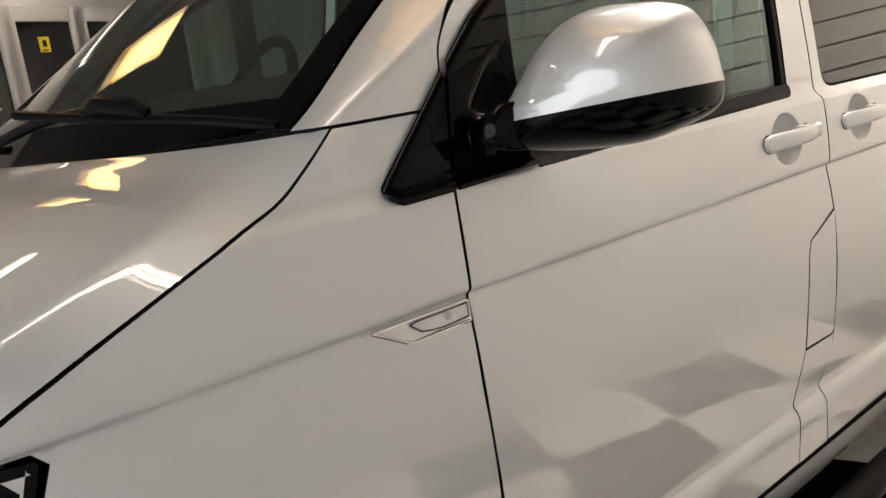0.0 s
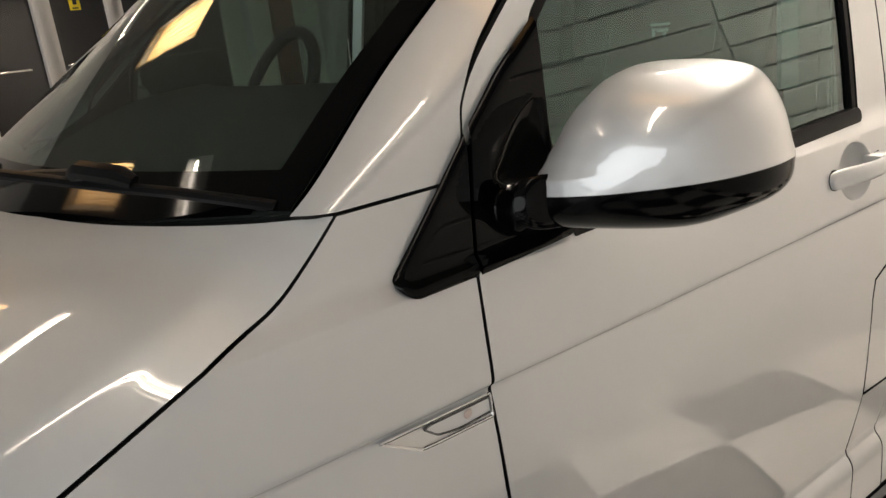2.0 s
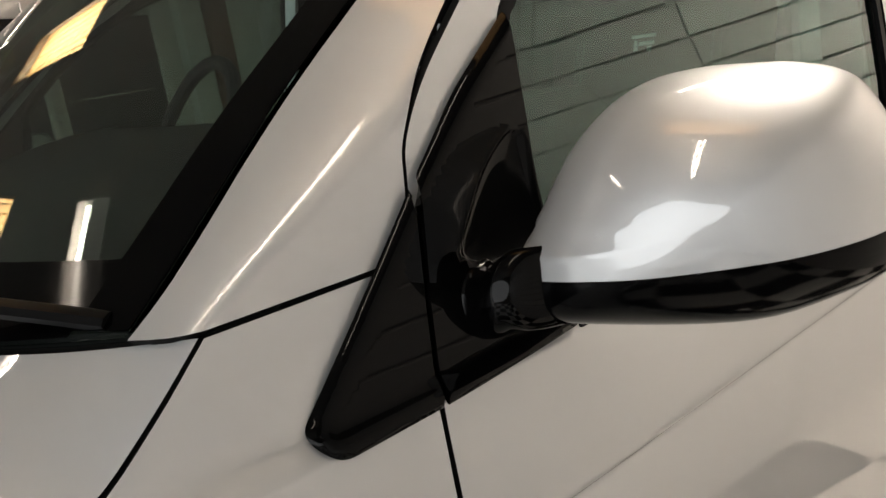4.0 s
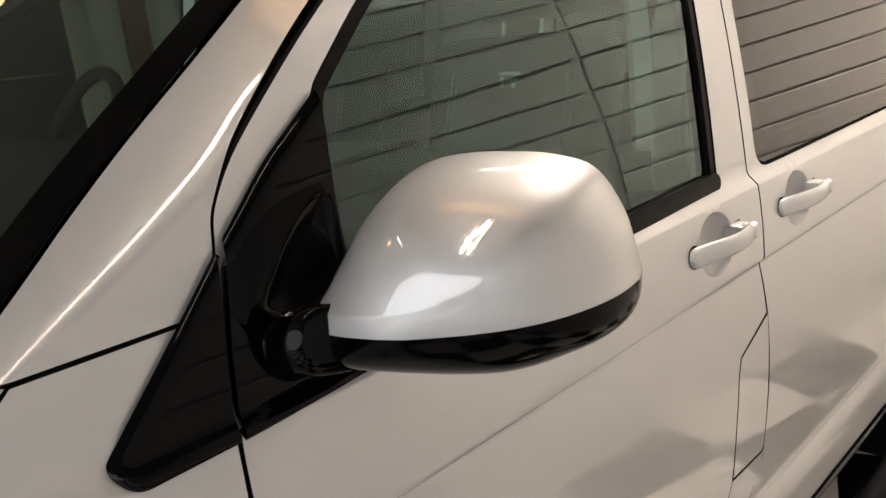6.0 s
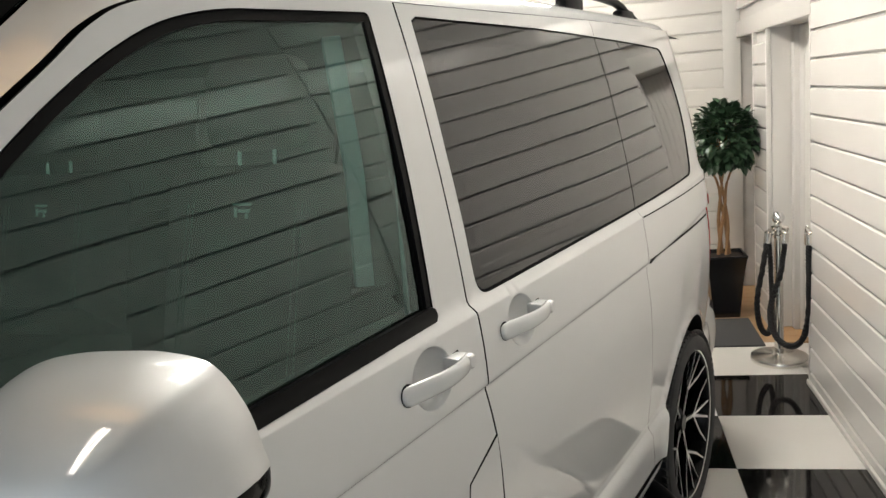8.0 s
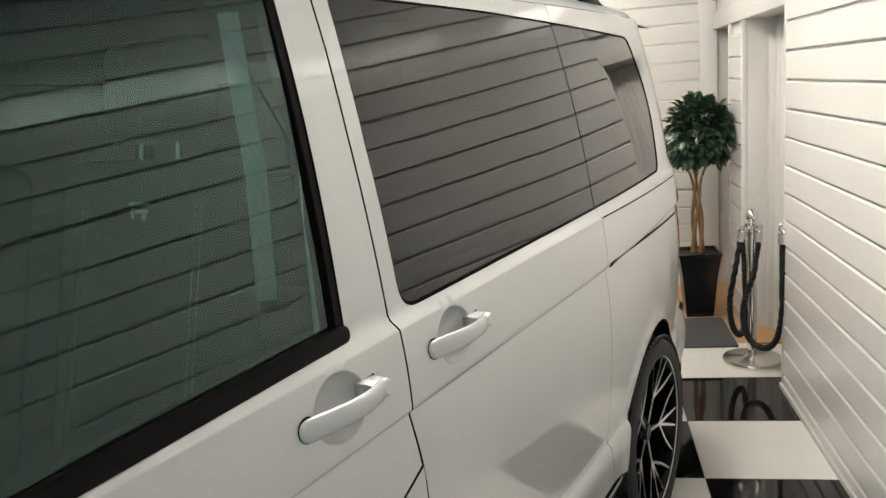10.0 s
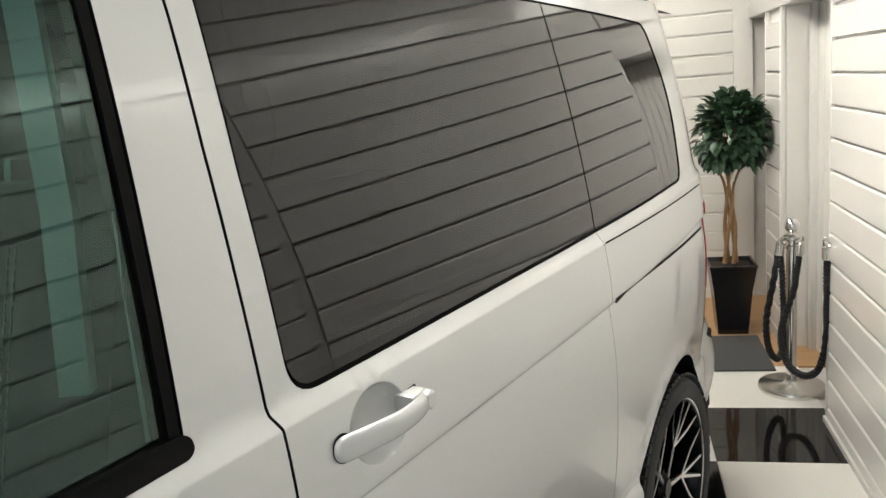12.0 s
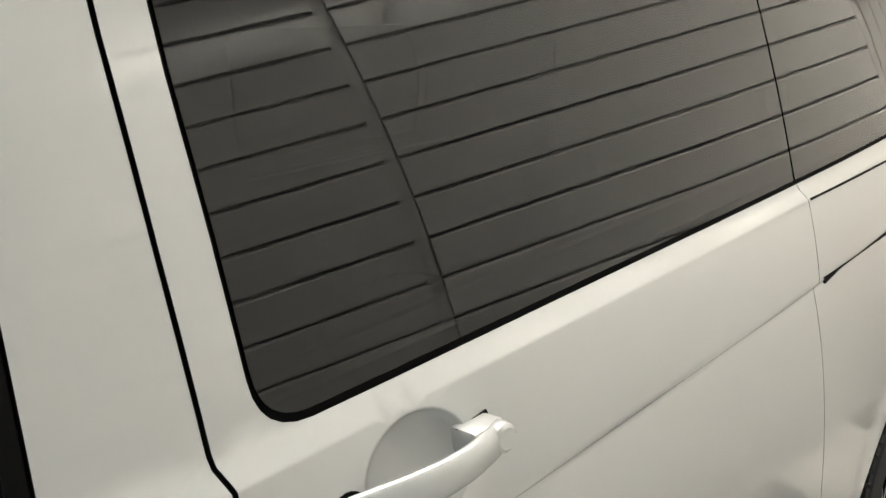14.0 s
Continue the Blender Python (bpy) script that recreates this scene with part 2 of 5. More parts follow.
def panel(name, outline, fn, material, parent, sign=1, holes=(), step=0.03, lip=0.014, extra=(), label="", gap=0.0016):
    """A curved sheet over a side-view outline (y, z), x from fn(y, z), with turned-in edges and exact normals."""
    outer = dense(inset(outline, gap), step, 8e-5)
    if lip > 0.013:
        outer = follow(list(outer))
    inner = [dense(inset(h, -gap if gap else 0), step, -8e-5) for h in holes]
    pts, edges = [], []
    for loop in [outer] + inner + [list(e) for e in extra]:
        n0 = len(pts)
        pts += [Vector(p[:2]) for p in loop]
        edges += [(n0 + i, n0 + (i + 1) % len(loop)) for i in range(len(loop))]
    ot = [(p.x, p.y) for p in outer]
    it = [[(p.x, p.y) for p in h] for h in inner]
    loops = [np.array([(p[0], p[1]) for p in lp]) for lp in [outer] + inner + [list(e) for e in extra]]
    allb = np.concatenate(loops)
    span = [(min(p[0] for p in ot), max(p[0] for p in ot))][0]
    rows = []
    if lip > 0.013:
        for zr in ROWS_Z:
            for k in range(int((span[1] - span[0]) / step) + 1):
                yr = span[0] + (k + 0.5) * step
                q = (yr, zr - droop(yr))
                if np.min(np.hypot(allb[:, 0] - q[0], allb[:, 1] - q[1])) > 0.004 and inside(q, ot) and not any(inside(q, h) for h in it):
                    rows.append(q)
        pts += [Vector(q) for q in rows]
        if rows:
            allb = np.concatenate([allb, np.array(rows)])
    y0, z0 = min(p[0] for p in ot), min(p[1] for p in ot)
    y1, z1 = max(p[0] for p in ot), max(p[1] for p in ot)
    for i in range(int((y1 - y0) / step) + 1):
        for j in range(int((z1 - z0) / step) + 1):
            q = (y0 + (i + 0.5) * step, z0 + (j + 0.5) * step)
            if np.min(np.hypot(allb[:, 0] - q[0], allb[:, 1] - q[1])) < 0.45 * step:
                continue
            if inside(q, ot) and not any(inside(q, h) for h in it):
                pts.append(Vector(q))
    vs, es, fs, *_ = delaunay_2d_cdt(pts, edges, [], 0, 1e-6)
    keep = []
    for f in fs:
        c = sum((vs[i] for i in f), Vector((0, 0))) / len(f)
        if inside((c.x, c.y), ot) and not any(inside((c.x, c.y), h) for h in it):
            keep.append(f)
    bm = bmesh.new()
    used = {}

    def vert(i):
        if i not in used:
            y, z = vs[i]
            used[i] = bm.verts.new((sign * fn(y, z), y, z))
        return used[i]

    h = 0.0015
    for f in keep:
        try:
            bm.faces.new([vert(i) for i in (f if sign > 0 else f[::-1])])
        except ValueError:
            pass
    bm.verts.ensure_lookup_table()
    skin = len(bm.faces)
    normals = {}
    for i, v in used.items():
        y, z = vs[i]
        n = Vector((1, -(fn(y + h, z) - fn(y - h, z)) / (2 * h), -(fn(y, z + h) - fn(y, z - h)) / (2 * h))).normalized()
        n.x *= sign
        normals[v] = n
    if skin and normals:
        bm.normal_update()
        if sum(f0.normal.dot(normals[f0.verts[0]]) * f0.calc_area() for f0 in bm.faces) < 0:
            bmesh.ops.reverse_faces(bm, faces=bm.faces[:])
    bm.edges.ensure_lookup_table()
    rim = [e for e in bm.edges if len(e.link_faces) == 1]
    back = {}
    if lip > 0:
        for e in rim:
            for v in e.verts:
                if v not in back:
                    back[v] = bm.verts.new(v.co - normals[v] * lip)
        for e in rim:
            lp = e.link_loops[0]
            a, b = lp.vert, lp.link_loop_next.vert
            # lips of painted panels go black: the gap's shade put into the colour
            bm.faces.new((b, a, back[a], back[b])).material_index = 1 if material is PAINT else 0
    bm.normal_update()
    per_loop = []
    for k, f in enumerate(bm.faces):
        for lp in f.loops:
            per_loop.append(normals[lp.vert] if k < skin and lp.vert in normals else f.normal)
    me = bpy.data.meshes.new(name)
    per_loop = [tuple(n) for n in per_loop]
    for f in bm.faces:
        f.smooth = True
    bm.to_mesh(me)
    bm.free()
    me.normals_split_custom_set(per_loop)
    me.materials.append(material)
    # second slot: near-black lips in place of shade in the gaps
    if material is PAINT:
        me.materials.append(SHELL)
    ob = new(name, me)
    ob.parent = parent
    if label:
        ob["label"] = label
    return ob


def pane(name, outline, fn, material, parent, sign=1, depth=0.004, step=0.04, label=""):
    """A solid glass pane: two curved sheets and an edge."""
    ob = panel(name, outline, fn, material, parent, sign, step=step, lip=0.0, label=label, gap=0.001)
    me = ob.data
    front = [v.co.copy() for v in me.vertices]
    polys = [list(p.vertices) for p in me.polygons]
    n = len(front)
    h = 0.0015
    nrm = []
    for c in front:
        v = Vector((1, -(fn(c.y + h, c.z) - fn(c.y - h, c.z)) / (2 * h), -(fn(c.y, c.z + h) - fn(c.y, c.z - h)) / (2 * h))).normalized()
        nrm.append(Vector((v.x * sign, v.y, v.z)))
    count = collections.Counter(tuple(sorted((p[i - 1], p[i]))) for p in polys for i in range(len(p)))
    sides = [(p[i], p[i - 1]) for p in polys for i in range(len(p)) if count[tuple(sorted((p[i - 1], p[i])))] == 1]
    faces = polys + [[i + n for i in p[::-1]] for p in polys] + [[a, b, b + n, a + n] for a, b in sides]
    solid = bpy.data.meshes.new(name)
    solid.from_pydata(front + [c - v * depth for c, v in zip(front, nrm)], [], faces)
    solid.update()
    per_loop = []
    for k, p in enumerate(solid.polygons):
        p.use_smooth = True
        for i in p.vertices:
            per_loop.append(tuple(nrm[i]) if k < len(polys) else tuple(-nrm[i - n]) if k < 2 * len(polys) else tuple(p.normal))
    solid.normals_split_custom_set(per_loop)
    solid.materials.append(material)
    ob.data = solid
    return ob


# ---- the van's body surface ----
PZ = [0.20, 0.30, 0.345, 0.40, 0.455, 0.53, 0.545, 0.556, 0.566, 0.576, 0.60, 0.70, 0.82, 0.94, 1.02, 1.0785, 1.0825, 1.0918, 1.0995, 1.16, 1.21, 1.2255, 1.2285, 1.25, 1.34, 1.56, 1.74, 1.80, 1.86, 1.91, 1.95]
PX = [0.855, 0.888, 0.914, 0.938, 0.946, 0.9463, 0.9432, 0.937, 0.9297, 0.9290, 0.9325, 0.9497, 0.9515, 0.9502, 0.9475, 0.9441, 0.9444, 0.9526, 0.9534, 0.9494, 0.9428, 0.9401, 0.9382, 0.922, 0.911, 0.869, 0.825, 0.8076, 0.780, 0.708, 0.59]
ROWS_Z = [0.455, 0.535, 0.542, 0.547, 0.552, 0.557, 0.562, 0.567, 0.573, 0.588, 1.066, 1.0745, 1.077, 1.0785, 1.0805, 1.0825, 1.085, 1.0885, 1.0918, 1.0955, 1.0995, 1.1015, 1.108, 1.206, 1.2115, 1.22, 1.224, 1.2255, 1.227, 1.2285, 1.231, 1.236, 1.24]


def hermite(xs, ys):
    xs, ys = np.array(xs), np.array(ys)
    dx, dy = np.diff(xs), np.diff(ys)
    sl = dy / dx
    m = np.zeros(len(xs))
    m[0], m[-1] = sl[0], sl[-1]
    for i in range(1, len(xs) - 1):
        if sl[i - 1] * sl[i] > 0:
            w1, w2 = 2 * dx[i] + dx[i - 1], dx[i] + 2 * dx[i - 1]
            m[i] = (w1 + w2) / (w1 / sl[i - 1] + w2 / sl[i])

    def f(x):
        x = min(max(x, xs[0]), xs[-1])
        i = min(max(int(np.searchsorted(xs, x)) - 1, 0), len(xs) - 2)
        t = (x - xs[i]) / dx[i]
        return (1 + 2 * t) * (1 - t) ** 2 * ys[i] + t * (1 - t) ** 2 * dx[i] * m[i] + t * t * (3 - 2 * t) * ys[i + 1] + t * t * (t - 1) * dx[i] * m[i + 1]
    return f


WAIST = hermite(PZ, PX)


def PROF(z):
    """Half-width by height; the glass bows outwards on a radius of about two metres."""
    if 0.572 < z < 1.0785:
        w = z - 0.84
        return 0.9545 + 0.0377 * w - 0.25 * w * w - 0.2445 * w ** 3 - 0.613 * w ** 4
    if 1.0995 < z < 1.2255:
        return 0.9534 - 0.03 * (z - 1.0995) - 0.60 * (z - 1.0995) ** 2
    if z <= 1.25 or z >= 1.86:
        return WAIST(z)
    q = z - 1.25
    x = 0.922 - 0.12 * q - 0.16 * q * q
    return x if z < 1.80 else x - 2.6 * (z - 1.80) ** 2


def droop(y):
    """The waist crease falls slightly towards the nose."""
    return 0.028 * max(0.0, 0.39 - y)


def body(y, z):
    """Half-width of the van at y (from the front axle back) and height z."""
    d = 0.0
    if y < 0.6:
        d -= 0.15 * ((0.6 - y) / 1.5) ** 2
    if y > 2.2:
        d -= 0.075 * ((y - 2.2) / 1.3) ** 2
    if y > 3.43:
        q = min((y - 3.43) / 0.56, 0.985)
        d -= 0.35 * (1 - math.sqrt(1 - q * q))
    return PROF(z + droop(y)) + d


HANDLES = [(1.272, 1.165), (1.611, 1.167)]


def dished(y, z):
    """Body surface with the round hollows behind the handles."""
    x = body(y, z)
    for hy, hz in HANDLES:
        r2 = ((y - hy) / 0.060) ** 2 + ((z - hz) / 0.052) ** 2
        if r2 < 1:
            x -= 0.030 * (1 - r2) ** 0.75
    return x


def flared(y, z):
    """Rear body with its wheel-arch flare."""
    x = dished(y, z)
    r = math.hypot(y - 2.975, z - 0.347)
    x += 0.010 * math.exp(-((r - 0.415) / 0.024) ** 2)
    return x


def wing(y, z):
    x = body(y, z)
    r = math.hypot(y, z - 0.355)
    if 0.36 < r < 0.47:
        x += 0.010 * math.exp(-((r - 0.395) / 0.022) ** 2)
    return x


def screen_y(z):
    return 0.213 + (z - 1.334) * 1.30 + 0.10 * (z - 1.334) ** 2


def ease(t):
    t = min(max(t, 0.0), 1.0)
    return t * t * (3 - 2 * t)


def tuck(z):
    t = min(max((z - 1.325) / 0.16, 0.0), 1.0)
    return 0.040 + 0.035 * t * t * (3 - 2 * t)


def pillar(y, z):
    s = min(max(1 - (y - screen_y(z)) / (0.035 + 0.095 * ease((z - 1.30) / 0.20)), 0), 1)
    return body(y, z) - tuck(z) * s ** 2.2


def pillow(fn, poly, h, w):
    """Raises fn by h inside poly, rounded off over the width w at its edge."""
    a = np.array([(p[0], p[1]) for p in poly])
    b = np.roll(a, -1, axis=0)

    def g(y, z):
        p = np.array([y, z])
        e = b - a
        t = np.clip(((p - a) * e).sum(1) / np.maximum((e * e).sum(1), 1e-12), 0, 1)
        d = min(np.hypot(*(a + e * t[:, None] - p).T).min() / w, 1.0)
        return fn(y, z) + h * math.sqrt(max(0.0, 1 - (1 - d) ** 2))
    return g


def off(fn, d):
    return lambda y, z: fn(y, z) + d


# seams in side view (y, z)
GAP_FRONT = [(0.43, 0.44), (0.416, 0.60), (0.408, 0.77), (0.398, 0.894), (0.3935, 1.01), (0.393, 1.085), (0.394, 1.164), (0.398, 1.225), (0.410, 1.30), (0.419, 1.35), (0.427, 1.39), (0.436, 1.42), (0.464, 1.459), (0.507, 1.501), (0.578, 1.563), (0.665, 1.630), (0.765, 1.698), (0.831, 1.743), (0.899, 1.772), (1.02, 1.792), (1.16, 1.80)]
gap_front = [p.to_2d() for p in smooth_line([(y, z, 0) for y, z in GAP_FRONT], 4)]
HOOD_SEAM = [(0.245, 1.330), (0.199, 1.288), (0.150, 1.251), (0.080, 1.223), (0.021, 1.197), (-0.056, 1.162), (-0.115, 1.134), (-0.185, 1.099), (-0.33, 1.015), (-0.52, 0.91), (-0.70, 0.83)]
hood_seam = [p.to_2d() for p in smooth_line([(y, z, 0) for y, z in HOOD_SEAM], 4)]
SPLIT = 2.450


def arch(cy, a0, a1, r=0.39, n=20):
    return [Vector((cy + r * math.cos(radians(a0 + (a1 - a0) * k / n)), 0.347 + r * math.sin(radians(a0 + (a1 - a0) * k / n)))) for k in range(n + 1)]


V2 = lambda pts: [Vector(p) for p in pts]  # noqa: E731

REAR_EDGE = [(1.465, 1.80), (1.461, 1.69), (1.452, 1.55), (1.447, 1.40), (1.4435, 1.252), (1.4435, 1.243), (1.4485, 1.226), (1.4445, 1.096)]
front_door = gap_front + V2([(1.455, 1.802)] + REAR_EDGE + [(1.458, 0.985), (1.345, 0.937), (1.336, 0.90), (1.332, 0.80), (1.333, 0.69), (1.30, 0.575), (1.285, 0.44)])
WINDOW_1 = rounded([(0.556, 1.234), (0.545, 1.36), (0.564, 1.503), (0.665, 1.597), (0.756, 1.660), (0.838, 1.708), (0.928, 1.748), (1.03, 1.768), (1.377, 1.776), (1.370, 1.70), (1.357, 1.55), (1.343, 1.40), (1.330, 1.252)], [0.01, 0.06, 0.02, 0.1, 0.1, 0.1, 0.1, 0.1, 0.012, 0.05, 0.1, 0.1, 0.006], 4)
fuel_flap = V2([(1.460, 0.979), (1.349, 0.934), (1.340, 0.90), (1.336, 0.80), (1.338, 0.697), (1.460, 0.694), (1.466, 0.705)])
b_post = V2([(1.335, 0.688), (1.460, 0.686), (1.467, 0.69), (1.466, 0.66), (1.42, 0.575), (1.42, 0.44), (1.287, 0.44), (1.304, 0.575)])
sliding_door = V2([(1.4665, 1.80), (SPLIT, 1.80), (SPLIT, 1.750), (2.05, 1.765), (1.525, 1.774), (1.508, 1.766), (1.502, 1.68), (1.492, 1.52), (1.490, 1.40)]) + rounded([(1.490, 1.40), (1.4865, 1.248), (1.62, 1.248)], [0, 0.045, 0], 6)[1:-1] + V2([(1.62, 1.248), (SPLIT, 1.252), (SPLIT, 0.44), (1.423, 0.44), (1.423, 0.575), (1.468, 0.67), (1.468, 0.86), (1.461, 0.982)]) + V2([(y + 0.0012, z) for y, z in REAR_EDGE[:0:-1]])
sliding_glass = V2([(SPLIT, 1.748), (2.05, 1.763), (1.525, 1.772), (1.511, 1.764), (1.505, 1.68), (1.495, 1.52), (1.493, 1.40)]) + rounded([(1.493, 1.40), (1.4895, 1.251), (1.62, 1.251)], [0, 0.045, 0], 6)[1:-1] + V2([(1.62, 1.251), (SPLIT, 1.255)])
rear_glass = rounded([(SPLIT + 0.004, 1.748), (SPLIT + 0.004, 1.255), (3.255, 1.253), (3.31, 1.50), (3.215, 1.720)], [0, 0, 0.05, 0.2, 0.05], 6)
SEAM = SPLIT - 0.0019
quarter = V2([(SEAM, 1.80), (SEAM, 1.750)]) + rounded([(SEAM, 1.750), (3.22, 1.723), (3.315, 1.50), (3.26, 1.250), (SEAM, 1.252)], [0, 0.05, 0.2, 0.05, 0], 6) + V2([(SEAM + 0.0002, 0.44), (2.565, 0.42)]) + arch(2.975, 170, 10, 0.412, 28)[0:] + V2([(3.381, 0.33), (3.80, 0.36), (3.97, 0.45), (3.97, 1.2), (3.93, 1.6), (3.86, 1.80)])
front_wing = hood_seam[:30] + V2([(-0.30, 1.00), (-0.215, 1.066), (-0.152, 1.066), (-0.139, 1.052), (-0.160, 1.0), (-0.23, 0.86), (-0.28, 0.76)])[1:] + arch(0, 130, 10)[1:] + V2([(0.40, 0.44), (0.427, 0.44), (0.414, 0.60), (0.404, 0.79), (0.3925, 0.95), (0.391, 1.085), (0.392, 1.164), (0.396, 1.225), (0.408, 1.30), (0.414, 1.3325), (0.367, 1.332)])
a_pillar = V2([(0.2085, 1.3305), (0.228, 1.3308), (0.245, 1.3313), (0.367, 1.3330), (0.4145, 1.3335)]) + [p for p in gap_front if p.y > 1.352] + V2([(1.16, 1.828), (0.93, 1.828), (0.885, 1.824)]) + [Vector((screen_y(z), z)) for z in (1.80, 1.70, 1.60, 1.50, 1.42, 1.36)] + V2([(0.2105, 1.3335)])


def ring(hy, hz, ry, rz, n=28):
    return [Vector((hy + ry * math.cos(2 * math.pi * k / n), hz + rz * math.sin(2 * math.pi * k / n))) for k in range(n)]


def hollow(i):
    hy, hz = HANDLES[i]
    return [ring(hy, hz, 0.060 * q, 0.052 * q, n) for q, n in ((1.04, 40), (1.0, 40), (0.97, 40), (0.88, 32), (0.7, 24), (0.45, 16), (0.2, 8))]


van = thing("van", "silver metallic panel van parked on chequered tiles", "van")


def handle(parent, hy, hz, sg):
    """A bowed pull handle over its hollow, with a lock cover at its rear end."""
    bm = bmesh.new()
    n = 26
    rings = []
    for k in range(n + 1):
        t = (k / n) ** 1.4
        y = hy - 0.095 + 0.182 * t
        zc = hz - 0.001 + 0.009 * t + 0.003 * math.sin(math.pi * t)
        out = 0.0005 + 0.035 * math.sin(math.pi * 0.80 * t) ** 1.2
        nose, tail = max(0.0, 0.10 - t) / 0.10, max(0.0, t - 0.91) / 0.09
        hh = (0.0182 - 0.0035 * t) * math.sqrt(max(0.03, 1 - nose ** 2)) * math.sqrt(max(0.2, 1 - tail ** 2.5))
        tt = 0.009
        x0 = body(y, zc)
        rings.append([bm.verts.new((sg * (x0 + out + tt * math.cos(a) * (1 if math.cos(a) > 0 else 0.8)), y, zc + hh * math.copysign(abs(math.sin(a)) ** 0.8, math.sin(a)))) for a in [2 * math.pi * q / 16 for q in range(16)]])
    for r0, r1 in zip(rings, rings[1:]):
        for q in range(16):
            bm.faces.new((r0[q], r0[(q + 1) % 16], r1[(q + 1) % 16], r1[q]))
    bm.faces.new(rings[0])
    bm.faces.new(rings[-1][::-1])
    h = part("door_handle", bm, PAINT, parent, "body-coloured pull handle", angle=60)
    # black pad standing in for the shaded gap under the front end
    edge = [(hy - 0.0770 + 0.0190 * math.cos(a), hz - 0.0005 + 0.0188 * math.sin(a)) for a in [2 * math.pi * k / 20 for k in range(20)]]
    panel("gap_shade", V2(edge), off(body, 0.0012), RUBBER, h, sg, [], 0.02, 0.003, gap=0.0)
    # black sheet that draws the shadow line at the rear end
    edge = [(hy + 0.047, hz + 0.0190), (hy + 0.086, hz + 0.0222), (hy + 0.089, hz + 0.012), (hy + 0.086, hz), (hy + 0.052, hz)]
    panel("gap_shade", V2(edge), off(body, 0.0012), RUBBER, h, sg, [], 0.02, 0.003, gap=0.0)
    # mounting foot at the rear and pivot at the front
    for y, w in ((hy + 0.066, 0.020),):
        bm = bmesh.new()
        x0 = body(y, hz)
        box(bm, (min(sg * (x0 - 0.012), sg * (x0 + 0.022)), y - w, hz - 0.008), (max(sg * (x0 - 0.012), sg * (x0 + 0.022)), y + w, hz + 0.0205), 0.005)
        part("handle_foot", bm, PAINT, h)
    bm = bmesh.new()
    y = hy + 0.070
    x0 = body(y, hz) + 0.030
    lathe(bm, [(0, 0.0085), (0.010, 0.008), (0.0135, 0.005), (0.0145, 0.0)], 24, Matrix.Translation((sg * x0, y, hz + 0.010)) @ pose(0, 0, 0, 0, 90 * sg, 0))
    part("lock_cover", bm, PAINT, h)


def build_side(sg):
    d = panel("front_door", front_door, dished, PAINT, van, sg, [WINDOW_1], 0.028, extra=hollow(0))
    seal_in = inset(WINDOW_1, 0.0145)
    panel("window_seal", inset(WINDOW_1, 0.001), off(body, -0.002), RUBBER, d, sg, [seal_in], 0.03, 0.012, gap=0.0)
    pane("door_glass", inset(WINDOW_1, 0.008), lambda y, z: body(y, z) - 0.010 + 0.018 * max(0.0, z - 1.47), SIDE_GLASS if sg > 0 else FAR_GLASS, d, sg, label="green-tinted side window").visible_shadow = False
    # waist strip under the glass
    panel("waist_strip", rounded([(0.56, 1.229), (0.57, 1.252), (1.33, 1.271), (1.340, 1.264), (1.342, 1.250), (1.332, 1.244)], 0.006), off(body, 0.002), RUBBER, d, sg, step=0.03, gap=0.0)
    panel("door_card", V2([(0.47, 0.55), (1.40, 0.55), (1.40, 1.235), (1.30, 1.245), (0.57, 1.225), (0.47, 1.10)]), off(body, -0.075), DASH, d, sg, [], 0.08, 0.012, gap=0.0, label="black door lining")
    bm = bmesh.new()
    grid(bm, 16, 3, lambda u, v: Vector((sg * (body(0.56 + 0.83 * u, 1.24) - 0.016 - 0.065 * v), 0.56 + 0.83 * u, 1.236 + 0.012 * u + 0.010 * math.sin(math.pi * v))))
    part("door_card_ledge", bm, DASH, d)
    handle(d, *HANDLES[0], sg)
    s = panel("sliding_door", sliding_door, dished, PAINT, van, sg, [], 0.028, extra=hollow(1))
    pane("sliding_door_glass", sliding_glass, off(body, -0.003), PRIVACY, s, sg, label="dark privacy glass")
    handle(s, *HANDLES[1], sg)
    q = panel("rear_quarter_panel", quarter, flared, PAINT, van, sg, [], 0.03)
    pane("quarter_glass", rear_glass, off(body, -0.003), PRIVACY, q, sg, label="dark privacy glass")
    # sliding-door track and the seam above it
    panel("door_track", V2([(2.465, 1.0965), (3.46, 1.062), (3.46, 1.055), (2.56, 1.086), (2.495, 1.077)]), off(body, 0.0015), SHELL, q, sg, step=0.05, lip=0.003, gap=0.0, label="black sliding-door track slot")
    panel("track_seam", V2([(2.457, 1.2275), (3.46, 1.206), (3.46, 1.202), (2.457, 1.2235)]), off(body, 0.0012), SHELL, q, sg, step=0.05, lip=0.003, gap=0.0)
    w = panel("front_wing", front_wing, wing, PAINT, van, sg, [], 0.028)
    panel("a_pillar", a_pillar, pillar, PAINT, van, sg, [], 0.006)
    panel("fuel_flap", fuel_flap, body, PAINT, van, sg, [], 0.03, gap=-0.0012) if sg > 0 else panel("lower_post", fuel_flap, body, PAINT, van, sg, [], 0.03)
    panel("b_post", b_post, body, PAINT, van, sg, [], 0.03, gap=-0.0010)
    # sill below the doors
    panel("sill", V2([(0.40, 0.434), (2.562, 0.416), (2.562, 0.31), (0.40, 0.31)]), body, PAINT, van, sg, [], 0.03)
